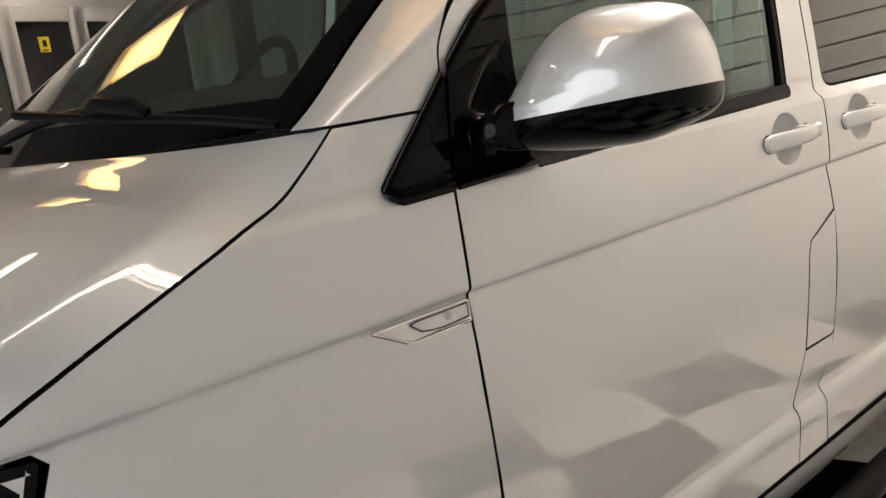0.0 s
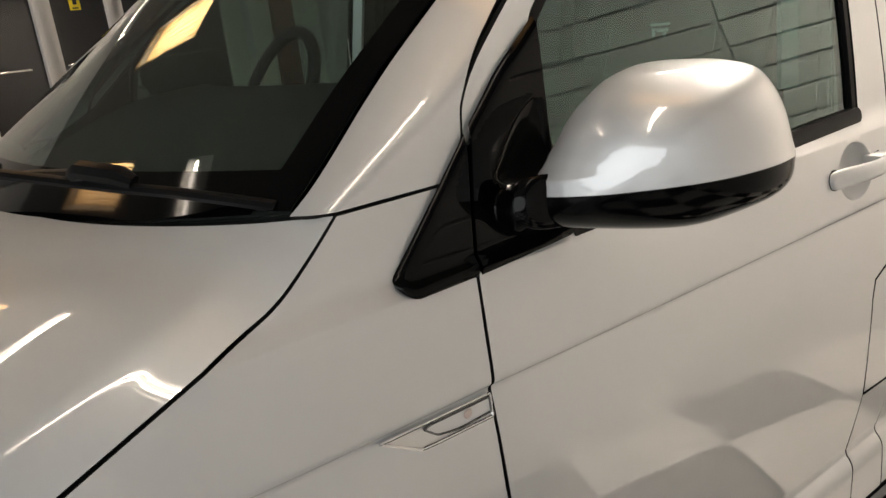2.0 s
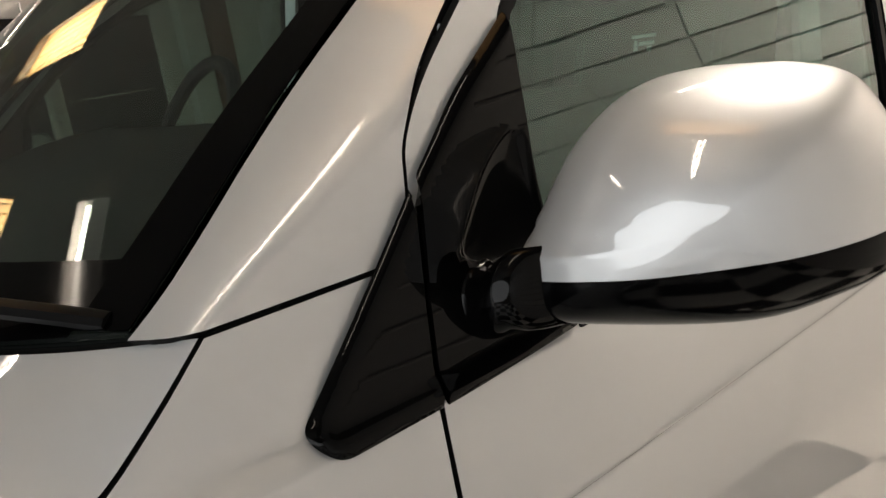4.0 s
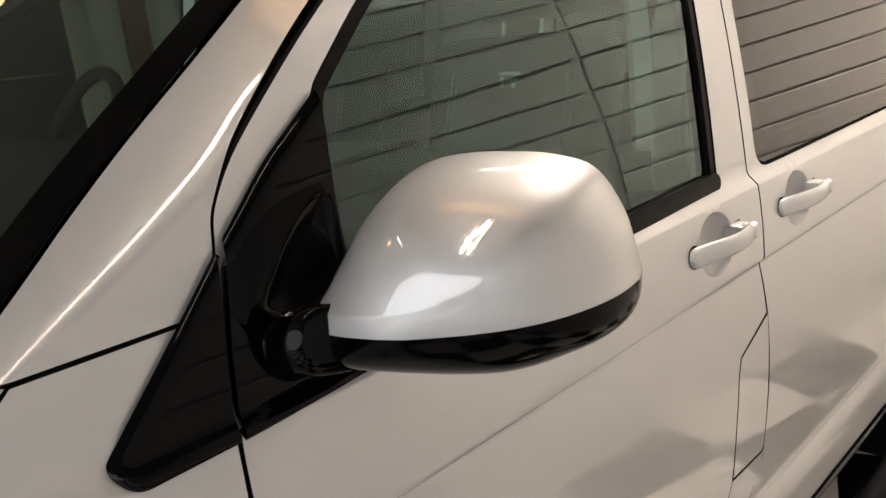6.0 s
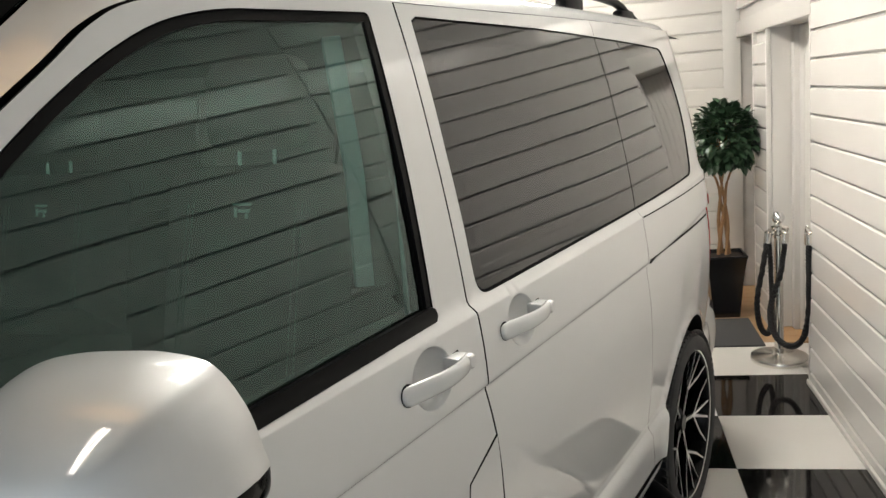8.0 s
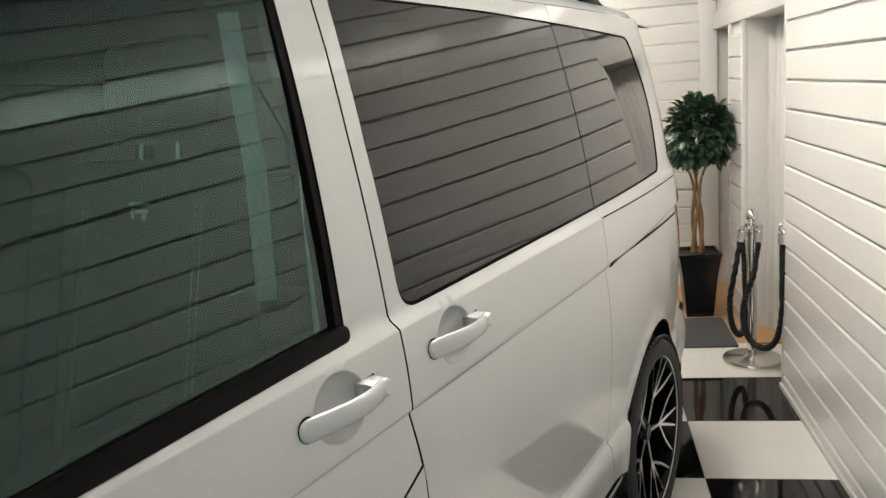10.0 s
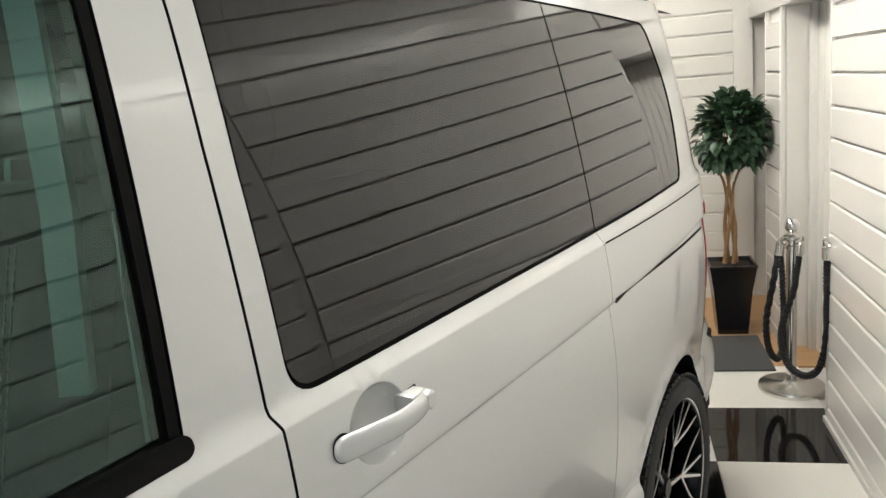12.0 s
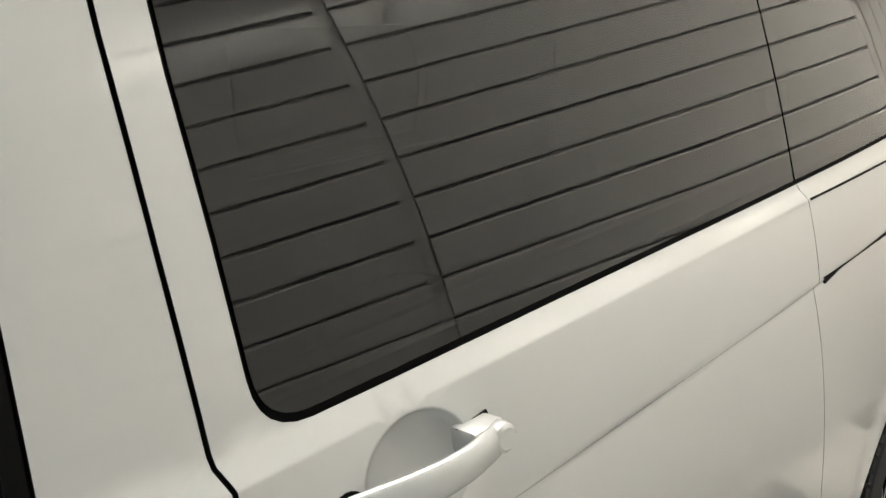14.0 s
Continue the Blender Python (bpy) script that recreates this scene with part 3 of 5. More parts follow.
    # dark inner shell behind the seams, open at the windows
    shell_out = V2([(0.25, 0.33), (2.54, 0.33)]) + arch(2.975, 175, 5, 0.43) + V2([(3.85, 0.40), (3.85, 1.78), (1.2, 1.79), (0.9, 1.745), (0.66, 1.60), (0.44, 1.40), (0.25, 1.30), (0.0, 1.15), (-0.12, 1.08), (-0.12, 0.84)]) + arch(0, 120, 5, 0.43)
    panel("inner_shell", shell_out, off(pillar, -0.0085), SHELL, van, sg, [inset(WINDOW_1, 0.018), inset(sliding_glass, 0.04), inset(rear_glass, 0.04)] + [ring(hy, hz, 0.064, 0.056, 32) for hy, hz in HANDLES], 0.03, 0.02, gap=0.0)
    return d, w


door_l, wing_l = build_side(1)
door_r, wing_r = build_side(-1)


# black sail panel over the door gap
def build_sail(sg):
    f_part = rounded([(0.285, 1.243), (0.303, 1.2200), (0.3965, 1.2235), (0.4080, 1.30), (0.4245, 1.387)], [0.022, 0.018, 0.0, 0.0, 0.004], 6)
    d_part = rounded([(0.3995, 1.2235), (0.512, 1.2295), (0.560, 1.2330), (0.5495, 1.36), (0.569, 1.508), (0.489, 1.449), (0.4305, 1.393), (0.4110, 1.30)], [0, 0.01, 0.01, 0.03, 0.006, 0.02, 0.006, 0], 4)
    whole = rounded([(0.285, 1.243), (0.303, 1.2200), (0.398, 1.2235), (0.512, 1.2295), (0.575, 1.2330), (0.575, 1.36), (0.585, 1.520), (0.489, 1.449), (0.4275, 1.391)], [0.022, 0.018, 0, 0.01, 0.01, 0.03, 0.006, 0.02, 0.01], 6)
    hollow_pts = [(0.452, 1.325), (0.470, 1.356), (0.495, 1.385), (0.520, 1.404), (0.537, 1.410), (0.546, 1.400), (0.543, 1.365), (0.542, 1.335), (0.525, 1.316), (0.485, 1.310)]
    closed = smooth_line([(y, z, 0) for y, z in hollow_pts[-2:] + hollow_pts + hollow_pts[:2]], 6)
    scoop = [p.to_2d() for p in closed[12:12 + 6 * len(hollow_pts)]]
    scoop_in = [(p.x, p.y) for p in scoop]
    cheek = pillow(body, whole, 0.013, 0.014)
    dent = pillow(lambda y, z: 0.0, scoop, -0.007, 0.024)
    panel("sail_trim", f_part, pillow(body, whole, 0.013, 0.016), GLOSS_BLACK, van, sg, [], 0.007, 0.012, gap=0.001)
    panel("mirror_base", d_part, lambda y, z: cheek(y, z) + (dent(y, z) if inside((y, z), scoop_in) else 0.0), GLOSS_BLACK, van, sg, [], 0.007, 0.012, extra=[inset(scoop, d) for d in (-0.001, 0.002, 0.006, 0.011, 0.017)], gap=0.001)


build_sail(1)
build_sail(-1)


# ---- bonnet, windscreen, roof ----
def hood_pt(u, s):
    """u: from the screen to the nose; s: -1 to 1 across."""
    k = u * (len(hood_seam) - 1)
    i = min(int(k), len(hood_seam) - 2)
    p = hood_seam[i].lerp(hood_seam[i + 1], k - i)
    xs = body(p.x, p.y) - 0.0015
    a = 1 - abs(s)
    bow = 0.225 - 0.09 * u
    q = 0.012 - (p.x - bow)
    rise = 1.319 - 0.15 * q - 0.34 * q * q - p.y
    y = p.x - bow * ((1 - (1 - a) ** 2) * min(u / 0.25, 1.0) + (1 - (1 - a) ** 3) * (1 - min(u / 0.25, 1.0)))
    f = min(u / 0.3, 1.0)
    y -= 0.004 * (1 - (1 - a) ** 10) * (1 - f)
    # a narrow planed strip along the seam, then a sharp fold to the flatter top
    fold = 0.082 - 0.05 * min(u / 0.65, 1.0)
    strip = 0.50 * a / fold
    n = 5
    b0 = (0.50 - (1 - (1 - fold) ** n)) / ((1 - fold) ** n)
    crown = b0 + (1 - b0) * (1 - (1 - a) ** n)
    h = min(max(0.5 + 0.5 * (crown - strip) / 0.10, 0.0), 1.0)
    z = p.y + 0.0005 + rise * (crown * (1 - h) + strip * h - 0.10 * h * (1 - h) + 0.0125 * max(0.0, 1 - a / 0.03))
    return Vector((s * xs, y, z))


bm = bmesh.new()
grid(bm, 60, 170, lambda u, v: hood_pt(0.004 + 0.996 * u, math.copysign(abs(2 * v - 1) ** 0.62, 2 * v - 1) * 0.999))
bonnet = part("bonnet", bm, PAINT, van, angle=60)


def screen_pt(s, z, lift=0.0):
    xw = body(screen_y(z), z) - tuck(z) - 0.002
    y = screen_y(z) - 0.195 * (1 - abs(s) ** 2.2) - lift * 0.7
    return Vector((s * xw, y, z + lift * 0.7))


def screen_part(name, s0, s1, z0, z1, nu, nv, lift, material, label="", thick=0.005, shadow=True):
    bm = bmesh.new()
    def at(u, v):
        s = s0 + (s1 - s0) * u
        return screen_pt(s, z0 + (z1 - z0) * v + (0.024 * s * s * (1 - v) if z0 < 1.32 else 0.0), lift)
    grid(bm, nu, nv, at)
    bmesh.ops.recalc_face_normals(bm, faces=bm.faces)
    bmesh.ops.solidify(bm, geom=bm.faces[:], thickness=thick)
    ob = part(name, bm, material, screen if name != "windscreen" else van, label)
    ob.visible_shadow = shadow
    return ob


screen = None
screen = screen_part("windscreen", -1, 1, 1.309, 1.832, 40, 20, 0.0, SCREEN_GLASS, "raked windscreen with a black border", 0.006, False)
screen_part("screen_border", -1, -0.945, 1.336, 1.832, 3, 20, 0.002, FRIT, "", 0.001)
screen_part("screen_border", 0.945, 1, 1.336, 1.832, 3, 20, 0.002, FRIT, "", 0.001)
screen_part("screen_border", -0.945, 0.945, 1.311, 1.372, 30, 3, 0.002, FRIT, "", 0.001)
screen_part("screen_border", -0.945, 0.945, 1.80, 1.832, 30, 3, 0.002, FRIT, "", 0.001)

# scuttle between bonnet and glass
bm = bmesh.new()
grid(bm, 30, 4, lambda u, v: (screen_pt(2 * u - 1, 1.312 + 0.024 * (2 * u - 1) ** 2) + Vector((0, 0.004, -0.002))) * (1 - v) + (hood_pt(0.0, 2 * u - 1) + Vector((0, -0.004, -0.05))) * v)
part("scuttle", bm, SHELL, van, "black plastic scuttle panel")

# roof skin
ROOFZ = [1.80, 1.814, 1.828, 1.843, 1.858, 1.872, 1.886, 1.902, 1.916, 1.924]
ROOFX = [0.8076, 0.798, 0.780, 0.750, 0.708, 0.660, 0.59, 0.485, 0.30, 0.0]


def roof_pt(u, v):
    s = 2 * v - 1
    k = (1 - abs(s)) * (len(ROOFZ) - 1)
    i = min(int(k), len(ROOFZ) - 2)
    z = ROOFZ[i] + (ROOFZ[i + 1] - ROOFZ[i]) * (k - i)
    x = ROOFX[i] + (ROOFX[i + 1] - ROOFX[i]) * (k - i)
    front = 0.87 - 0.19 * (1 - abs(x / 0.76) ** 2.2) if abs(x) < 0.76 else 0.87 + (1.832 - z) * 4.0
    y = front + (3.90 - front) * u
    z -= 0.07 * max(0, 1 - u / 0.25) ** 2 * min(1, (z - 1.80) / 0.12)
    x -= body(2.0, 1.8) - body(max(y, 0.6), 1.8) if y < 3.43 else (body(2.0, 1.8) - body(3.43, 1.8)) + (y - 3.43) * 0.35
    return Vector((math.copysign(max(x, 0), s), y, z))


bm = bmesh.new()
grid(bm, 40, 36, roof_pt)
bmesh.ops.remove_doubles(bm, verts=bm.verts, dist=0.0005)
roof = part("roof", bm, PAINT, van, angle=60)
for sg in (1, -1):
    bm = bmesh.new()
    tube(bm, smooth_line([(sg * 0.735, 1.12, 1.855), (sg * 0.737, 1.22, 1.885), (sg * 0.737, 1.40, 1.898), (sg * 0.732, 2.2, 1.900), (sg * 0.722, 2.86, 1.886), (sg * 0.715, 3.05, 1.853), (sg * 0.710, 3.19, 1.820)], 8), 0.016, 12, 0.8)
    rail = part("roof_rail", bm, RUBBER, van, "black roof rail")
    for y, z in ((1.18, 1.872), (2.50, 1.898), (3.02, 1.862)):
        bm = bmesh.new()
        xr = 0.736 if y < 2 else 0.728 if y < 3 else 0.716
        box(bm, (sg * xr - 0.02, y - 0.07, z - 0.075), (sg * xr + 0.02, y + 0.07, z), 0.014)
        part("rail_foot", bm, RUBBER, rail)

# tailgate, bumpers, underbody
bm = bmesh.new()
grid(bm, 24, 24, lambda u, v: Vector(((2 * u - 1) * (body(3.95, 0.45 + 1.4 * v)), 3.972 + 0.02 * math.sin(math.pi * u) - 0.12 * max(0, v - 0.55) ** 1.5, 0.45 + 1.46 * v)))
tailgate = part("tailgate", bm, PAINT, van)
for name, yc, sgn in (("front_bumper", -0.86, -1), ("rear_bumper", 3.95, 1)):
    bm = bmesh.new()
    def bump(u, v, yc=yc, sgn=sgn):
        a = math.pi * (u - 0.5)
        z = 0.26 + 0.44 * v
        ex = 0.03 * math.sin(math.pi * v)
        if sgn > 0:
            return Vector(((0.815 + ex) * math.copysign(abs(math.sin(a)) ** 0.45, math.sin(a)), 3.45 + (0.58 + ex) * abs(math.cos(a)) ** 0.45, 0.30 + 0.33 * v))
        return Vector(((0.86 + ex) * math.copysign(abs(math.sin(a)) ** 0.5, math.sin(a)), -0.36 - (0.54 + ex) * abs(math.cos(a)) ** 0.5, z))
    grid(bm, 36, 10, bump)
    part(name, bm, PAINT, van, angle=60)
bm = bmesh.new()
grid(bm, 30, 8, lambda u, v: Vector(((0.84 - 0.03 * v) * math.copysign(abs(math.sin(math.pi * (u - 0.5))) ** 0.55, u - 0.5), -0.36 - (0.53 - 0.10 * v) * abs(math.cos(math.pi * (u - 0.5))) ** 0.55, 0.70 + 0.17 * v)))
part("grille", bm, GLOSS_BLACK, van, "black front grille")
bm = bmesh.new()
box(bm, (-0.80, -0.75, 0.24), (0.80, 3.85, 0.36), 0.03)
part("underbody", bm, SHELL, van)

# headlights and tail lights
for sg in (1, -1):
    lamp_out = rounded([(-0.142, 1.060), (-0.162, 1.0), (-0.235, 0.865), (-0.30, 0.80), (-0.62, 0.78), (-0.60, 0.88), (-0.33, 1.005), (-0.215, 1.063)], [0.012, 0.03, 0.03, 0.03, 0.02, 0.02, 0.02, 0.01])
    hl = panel("headlight", lamp_out, off(body, -0.004), GLOSS_BLACK, van, sg, [], 0.03, 0.03, gap=0.002, label="black-rimmed headlight with a clear lens")
    panel("reflector", inset(lamp_out, 0.013), pillow(off(body, -0.003), inset(lamp_out, 0.013), -0.012, 0.03), RIM_FACE, hl, sg, [], 0.02, 0.012, gap=0.0, label="chrome reflector")
    panel("light_guide", inset(lamp_out, 0.030), pillow(off(body, -0.010), inset(lamp_out, 0.030), 0.010, 0.02), BLIND, hl, sg, [], 0.02, 0.008, gap=0.0, label="white light guide")
    panel("tail_light", rounded([(3.53, 1.13), (3.60, 0.80), (3.92, 0.80), (3.92, 1.13)], 0.03), off(body, 0.004), RED, van, sg, [], 0.04, 0.02, gap=0.0, label="red tail light")

# chrome plate on the wing
def badge(sg, w):
    """A narrow plate behind the wing edge: bright rim, silver inlay, small round mark."""
    out = rounded([(0.2335, 1.0745), (0.2826, 1.0485), (0.300, 1.0478), (0.3870, 1.0490), (0.3885, 1.0772)], [0.001, 0.003, 0.02, 0.002, 0.002], 4)
    face = rounded([(0.2895, 1.0700), (0.3060, 1.0572), (0.3355, 1.0530), (0.3850, 1.0560), (0.3862, 1.0740), (0.300, 1.0722)], [0.002, 0.004, 0.02, 0.002, 0.002, 0.002], 4)
    p = panel("wing_badge", out, off(body, 0.0025), SATIN, w, sg, [], 0.012, 0.004, gap=0.0, label="chrome-edged wing plate")
    for name, line, lift, r, material in (("badge_rim", out, 0.0035, 0.0021, CHROME), ("inlay_rim", face, 0.0045, 0.0014, DARK_REFLECTION)):
        bm = bmesh.new()
        pts = [(sg * (body(q[0], q[1]) + lift), q[0], q[1]) for q in list(line) + [line[0]]]
        tube(bm, pts, r, 8, cap=False)
        part(name, bm, material, p)
    panel("badge_inlay", face, off(body, 0.0042), PAINT, p, sg, [], 0.012, 0.003, gap=0.0)
    bm = bmesh.new()
    lathe(bm, [(0, 0.0012), (0.0052, 0.001), (0.0064, 0.0)], 20, Matrix.Translation((sg * (body(0.352, 1.0655) + 0.0048), 0.352, 1.0655)) @ pose(0, 0, 0, 0, 90 * sg, 0))
    part("badge_mark", bm, MARK, p)


badge(1, wing_l)
badge(-1, wing_r)

# ---- mirror ----
MIRROR_AX = [(0.005, 0.0013), (0.0186, 0.0164), (0.0354, 0.0397), (0.0585, 0.071), (0.0906, 0.0997), (0.1239, 0.1155), (0.1604, 0.1205), (0.2003, 0.1190), (0.2368, 0.1145), (0.2732, 0.1001), (0.297, 0.0614), (0.3075, 0.0188), (0.3102, 0.0017), (0.303, -0.0263), (0.2682, -0.0454), (0.2, -0.064), (0.0935, -0.0654), (0.0251, -0.0584), (0.0005, -0.0397)]


def build_mirror(sg):
    base = Vector((0.9363, 0.4506, 1.3176))
    yaw = radians(30.9)
    ax = Vector((math.cos(yaw), math.sin(yaw), 0))
    ay = Vector((math.sin(yaw), -math.cos(yaw), 0))
    outline = [p.to_2d() for p in smooth_line([(p, q, 0) for p, q in MIRROR_AX + MIRROR_AX[:1]], 5)][:-1]
    cen = Vector((0.165, 0.030))
    depth = 0.1395
    rings = []
    for k in range(25):
        t = math.sin(math.pi / 2 * k / 24)
        sc = max(0.0, 1 - t ** 1.90) ** (1 / 2.15)
        low = max(0.0, 1 - t ** 3.0) ** (1 / 2.6)
        rings.append([cen + Vector(((p.x - cen.x) * sc, (p.y - cen.y) * (low if p.y < cen.y else sc))) for p in outline] + [t])

    def place(p, t):
        v = base + ax * (0.012 + p.x * 0.98) + ay * (0.010 + depth * t - 0.1085) + Vector((0, 0, p.y))
        v += ay * 0.030 * min(1.0, 2 * t) * max(0.0, 1 - p.x / 0.10) ** 2
        v.x = max(v.x, 0.950)
        return Vector((sg * v.x, v.y, v.z))

    arm = bmesh.new()
    foot = smooth_line([(0.915, 0.468, 1.280), (0.926, 0.466, 1.281), (0.936, 0.465, 1.283), (0.948, 0.465, 1.287), (0.962, 0.468, 1.294), (0.975, 0.478, 1.293), (0.985, 0.500, 1.292)], 5)
    for k, c in enumerate(foot):
        q = k / (len(foot) - 1)
        flare = 0.018 * max(0.0, 1 - q / 0.30) ** 2
        ry, rz = 0.024 + flare, 0.028 + flare
        loop = []
        for n in range(28):
            a = 2 * math.pi * n / 28
            lift = 0.009 * max(0.0, math.sin(a)) ** 3 * (0.2 + 0.8 * min(q / 0.8, 1.0) ** 2)
            loop.append(arm.verts.new((sg * c.x, c.y + ry * math.copysign(abs(math.cos(a)) ** 0.8, math.cos(a)), c.z + rz * math.copysign(abs(math.sin(a)) ** 0.85, math.sin(a)) + lift * (0.4 if q < 0.2 else 1.0))))
        if k:
            for n in range(28):
                arm.faces.new((last[n], last[(n + 1) % 28], loop[(n + 1) % 28], loop[n]))
        last = loop
    mirror = part("side_mirror", arm, GLOSS_BLACK, van, "body-coloured door mirror on a gloss black foot")
    for name, material, low in (("mirror_housing", PAINT, False), ("lower_cover", COVER_BLACK, True)):
        bm = bmesh.new()
        n = len(outline)
        vs = {}
        for k in range(len(rings) - 1):
            for i in range(n):
                quad = [(k, i), (k, (i + 1) % n), (k + 1, (i + 1) % n), (k + 1, i)]
                pl = [place(rings[a][b], rings[a][-1]) for a, b in quad]
                key = []
                for (a, b), c in zip(quad, pl):
                    if (a, b) not in vs:
                        vs[(a, b)] = bm.verts.new(c)
                    key.append(vs[(a, b)])
                try:
                    bm.faces.new(key)
                except ValueError:
                    pass
        bmesh.ops.remove_doubles(bm, verts=bm.verts, dist=0.0003)
        zc = 1.303 - (0.0008 if low else 0.0)
        geo = bm.verts[:] + bm.edges[:] + bm.faces[:]
        bmesh.ops.bisect_plane(bm, geom=geo, plane_co=(sg * 0.965, 0.48, zc), plane_no=(-0.10 * sg, 0, 1), clear_outer=low, clear_inner=not low)
        if low:
            bmesh.ops.holes_fill(bm, edges=[e for e in bm.edges if len(e.link_faces) == 1])
        part(name, bm, material, mirror, "", angle=50)
    bm = bmesh.new()
    bm.faces.new([bm.verts.new(place(cen + (p - cen) * 0.93, 0.03)) for p in outline])
    r = bmesh.ops.extrude_face_region(bm, geom=bm.faces[:])
    bmesh.ops.translate(bm, verts=[v for v in r["geom"] if isinstance(v, bmesh.types.BMVert)], vec=(sg * ay.x * 0.01, ay.y * 0.01, 0))
    part("mirror_glass", bm, CHROME, mirror, "mirror glass in a dark rim")


build_mirror(1)
build_mirror(-1)

# ---- wipers ----
def wiper(tip, knob, root):
    tip, knob, root = Vector(tip), Vector(knob), Vector(root)
    bm = bmesh.new()
    tube(bm, smooth_line([knob + (knob - tip) * 0.75, knob, knob.lerp(tip, 0.5) + Vector((0, -0.006, 0.004)), tip], 8), 0.010, 8, 0.7)
    w = part("wiper", bm, RUBBER, van, "black flat-blade wiper")
    bm = bmesh.new()
    tube(bm, smooth_line([root, root.lerp(knob, 0.6) + Vector((0, -0.012, 0.022)), knob + Vector((0, -0.006, 0.016))], 8), [0.013] * 10 + [0.011] * 7, 8, 0.6)
    part("wiper_arm", bm, RUBBER, w)
    bm = bmesh.new()
    d = (tip - knob).normalized()
    tube(bm, [knob - d * 0.04 + Vector((0, -0.004, 0.012)), knob - d * 0.02 + Vector((0, -0.008, 0.020)), knob + d * 0.035 + Vector((0, -0.008, 0.018)), knob + d * 0.05 + Vector((0, -0.004, 0.01))], [0.012, 0.016, 0.016, 0.011], 8, 0.8)
    part("blade_clip", bm, RUBBER, w)


wiper((0.832, 0.212, 1.340), (0.630, 0.088, 1.372), (0.20, -0.02, 1.345))
wiper((0.02, 0.03, 1.385), (-0.25, 0.04, 1.375), (-0.62, 0.09, 1.345))

# ---- wheels ----
def wheel(m, sg):
    bm = bmesh.new()
    R, W = 0.345, 0.128
    lathe(bm, [(0.272, -W * 0.8), (0.278, -W * 0.95), (0.305, -W), (0.328, -W * 0.93), (0.341, -W * 0.75), (R, -W * 0.4), (R, W * 0.4), (0.341, W * 0.75), (0.328, W * 0.93), (0.305, W), (0.278, W * 0.95), (0.272, W * 0.8)], 64)
    w = new("wheel", finish(bm, "wheel", TYRE))
    w.parent = van
    w.matrix_basis = m
    w["label"] = "black alloy wheel with machined spokes"
    w.name = "wheel"
    # tread blocks
    bm = bmesh.new()
    for k in range(72):
        a = 2 * math.pi * k / 72
        for off_, wd in ((-0.070, 0.040), (-0.022, 0.044), (0.030, 0.040)):
            box(bm, (-0.0095, off_, -0.004), (0.0095, off_ + wd, 0.0035), 0, Matrix.Rotation(a, 4, "Z") @ Matrix.Translation((0, 0, 0)) @ Matrix(((0, 0, 1, R), (1, 0, 0, 0), (0, 1, 0, 0), (0, 0, 0, 1))))
        for ss in (-1, 1):
            m2 = Matrix.Rotation(a, 4, "Z") @ Matrix.Translation((0.3385, 0, ss * 0.0985)) @ Matrix.Rotation(ss * radians(28), 4, "Y")
            box(bm, (-0.004, -0.0105, -0.022), (0.0042, 0.0105, 0.022), 0, m2)
    part("tread", bm, TYRE, w, smooth=False)["kind"] = "stuff"
    bm = bmesh.new()
    lathe(bm, [(0.272, W * 0.80), (0.278, W * 0.86), (0.274, W * 0.90), (0.266, W * 0.88), (0.260, W * 0.78), (0.245, W * 0.2), (0.245, -W * 0.8)], 64)
    part("rim", bm, RIM_BLACK, w)
    bm = bmesh.new()
    lathe(bm, [(0.270, W * 0.885), (0.276, W * 0.915), (0.279, W * 0.87)], 64)
    part("rim_lip", bm, RIM_FACE, w)
    bm = bmesh.new()
    lathe(bm, [(0.0, W * 0.66), (0.028, W * 0.66), (0.033, W * 0.62), (0.060, W * 0.55), (0.066, W * 0.35), (0.066, W * 0.1), (0.2, W * -0.1), (0.2, -W * 0.2), (0, -W * 0.2)], 40)
    part("hub", bm, RIM_BLACK, w)
    for k in range(5):
        for side in (-1, 1):
            a = 2 * math.pi * k / 5 + 0.15
            lines = ([(0.030, a, 0.60, 1.6), (0.125, a, 0.66, 1.3), (0.269, a + side * 0.13, 0.86, 0.75)], [(0.125, a, 0.66, 1.1), (0.195, a + side * 0.40, 0.76, 0.85), (0.269, a + side * 0.50, 0.86, 0.7)])
            for nm, material, zz, wd in (("spoke_body", RIM_BLACK, 0.0, 0.0080), ("spoke", RIM_FACE, 0.0025, 0.0042)):
                bm = bmesh.new()
                for path in lines:
                    pts = [(Vector((r * math.cos(t), r * math.sin(t), W * z + zz)), wd * k4) for r, t, z, k4 in path]
                    for (p, wp), (q, wq) in zip(pts, pts[1:]):
                        d = (q - p).normalized()
                        sd = d.cross(Vector((0, 0, 1))).normalized()
                        v = [bm.verts.new(c) for c in (p + sd * wp, q + sd * wq, q - sd * wq, p - sd * wp)]
                        lo = [bm.verts.new(x.co - Vector((0, 0, 0.022 if nm == "spoke_body" else 0.002))) for x in v]
                        bm.faces.new(v)
                        bm.faces.new(lo[::-1])
                        for i in range(4):
                            bm.faces.new((v[i], lo[i], lo[(i + 1) % 4], v[(i + 1) % 4]))
                part(nm, bm, material, w, smooth=False)


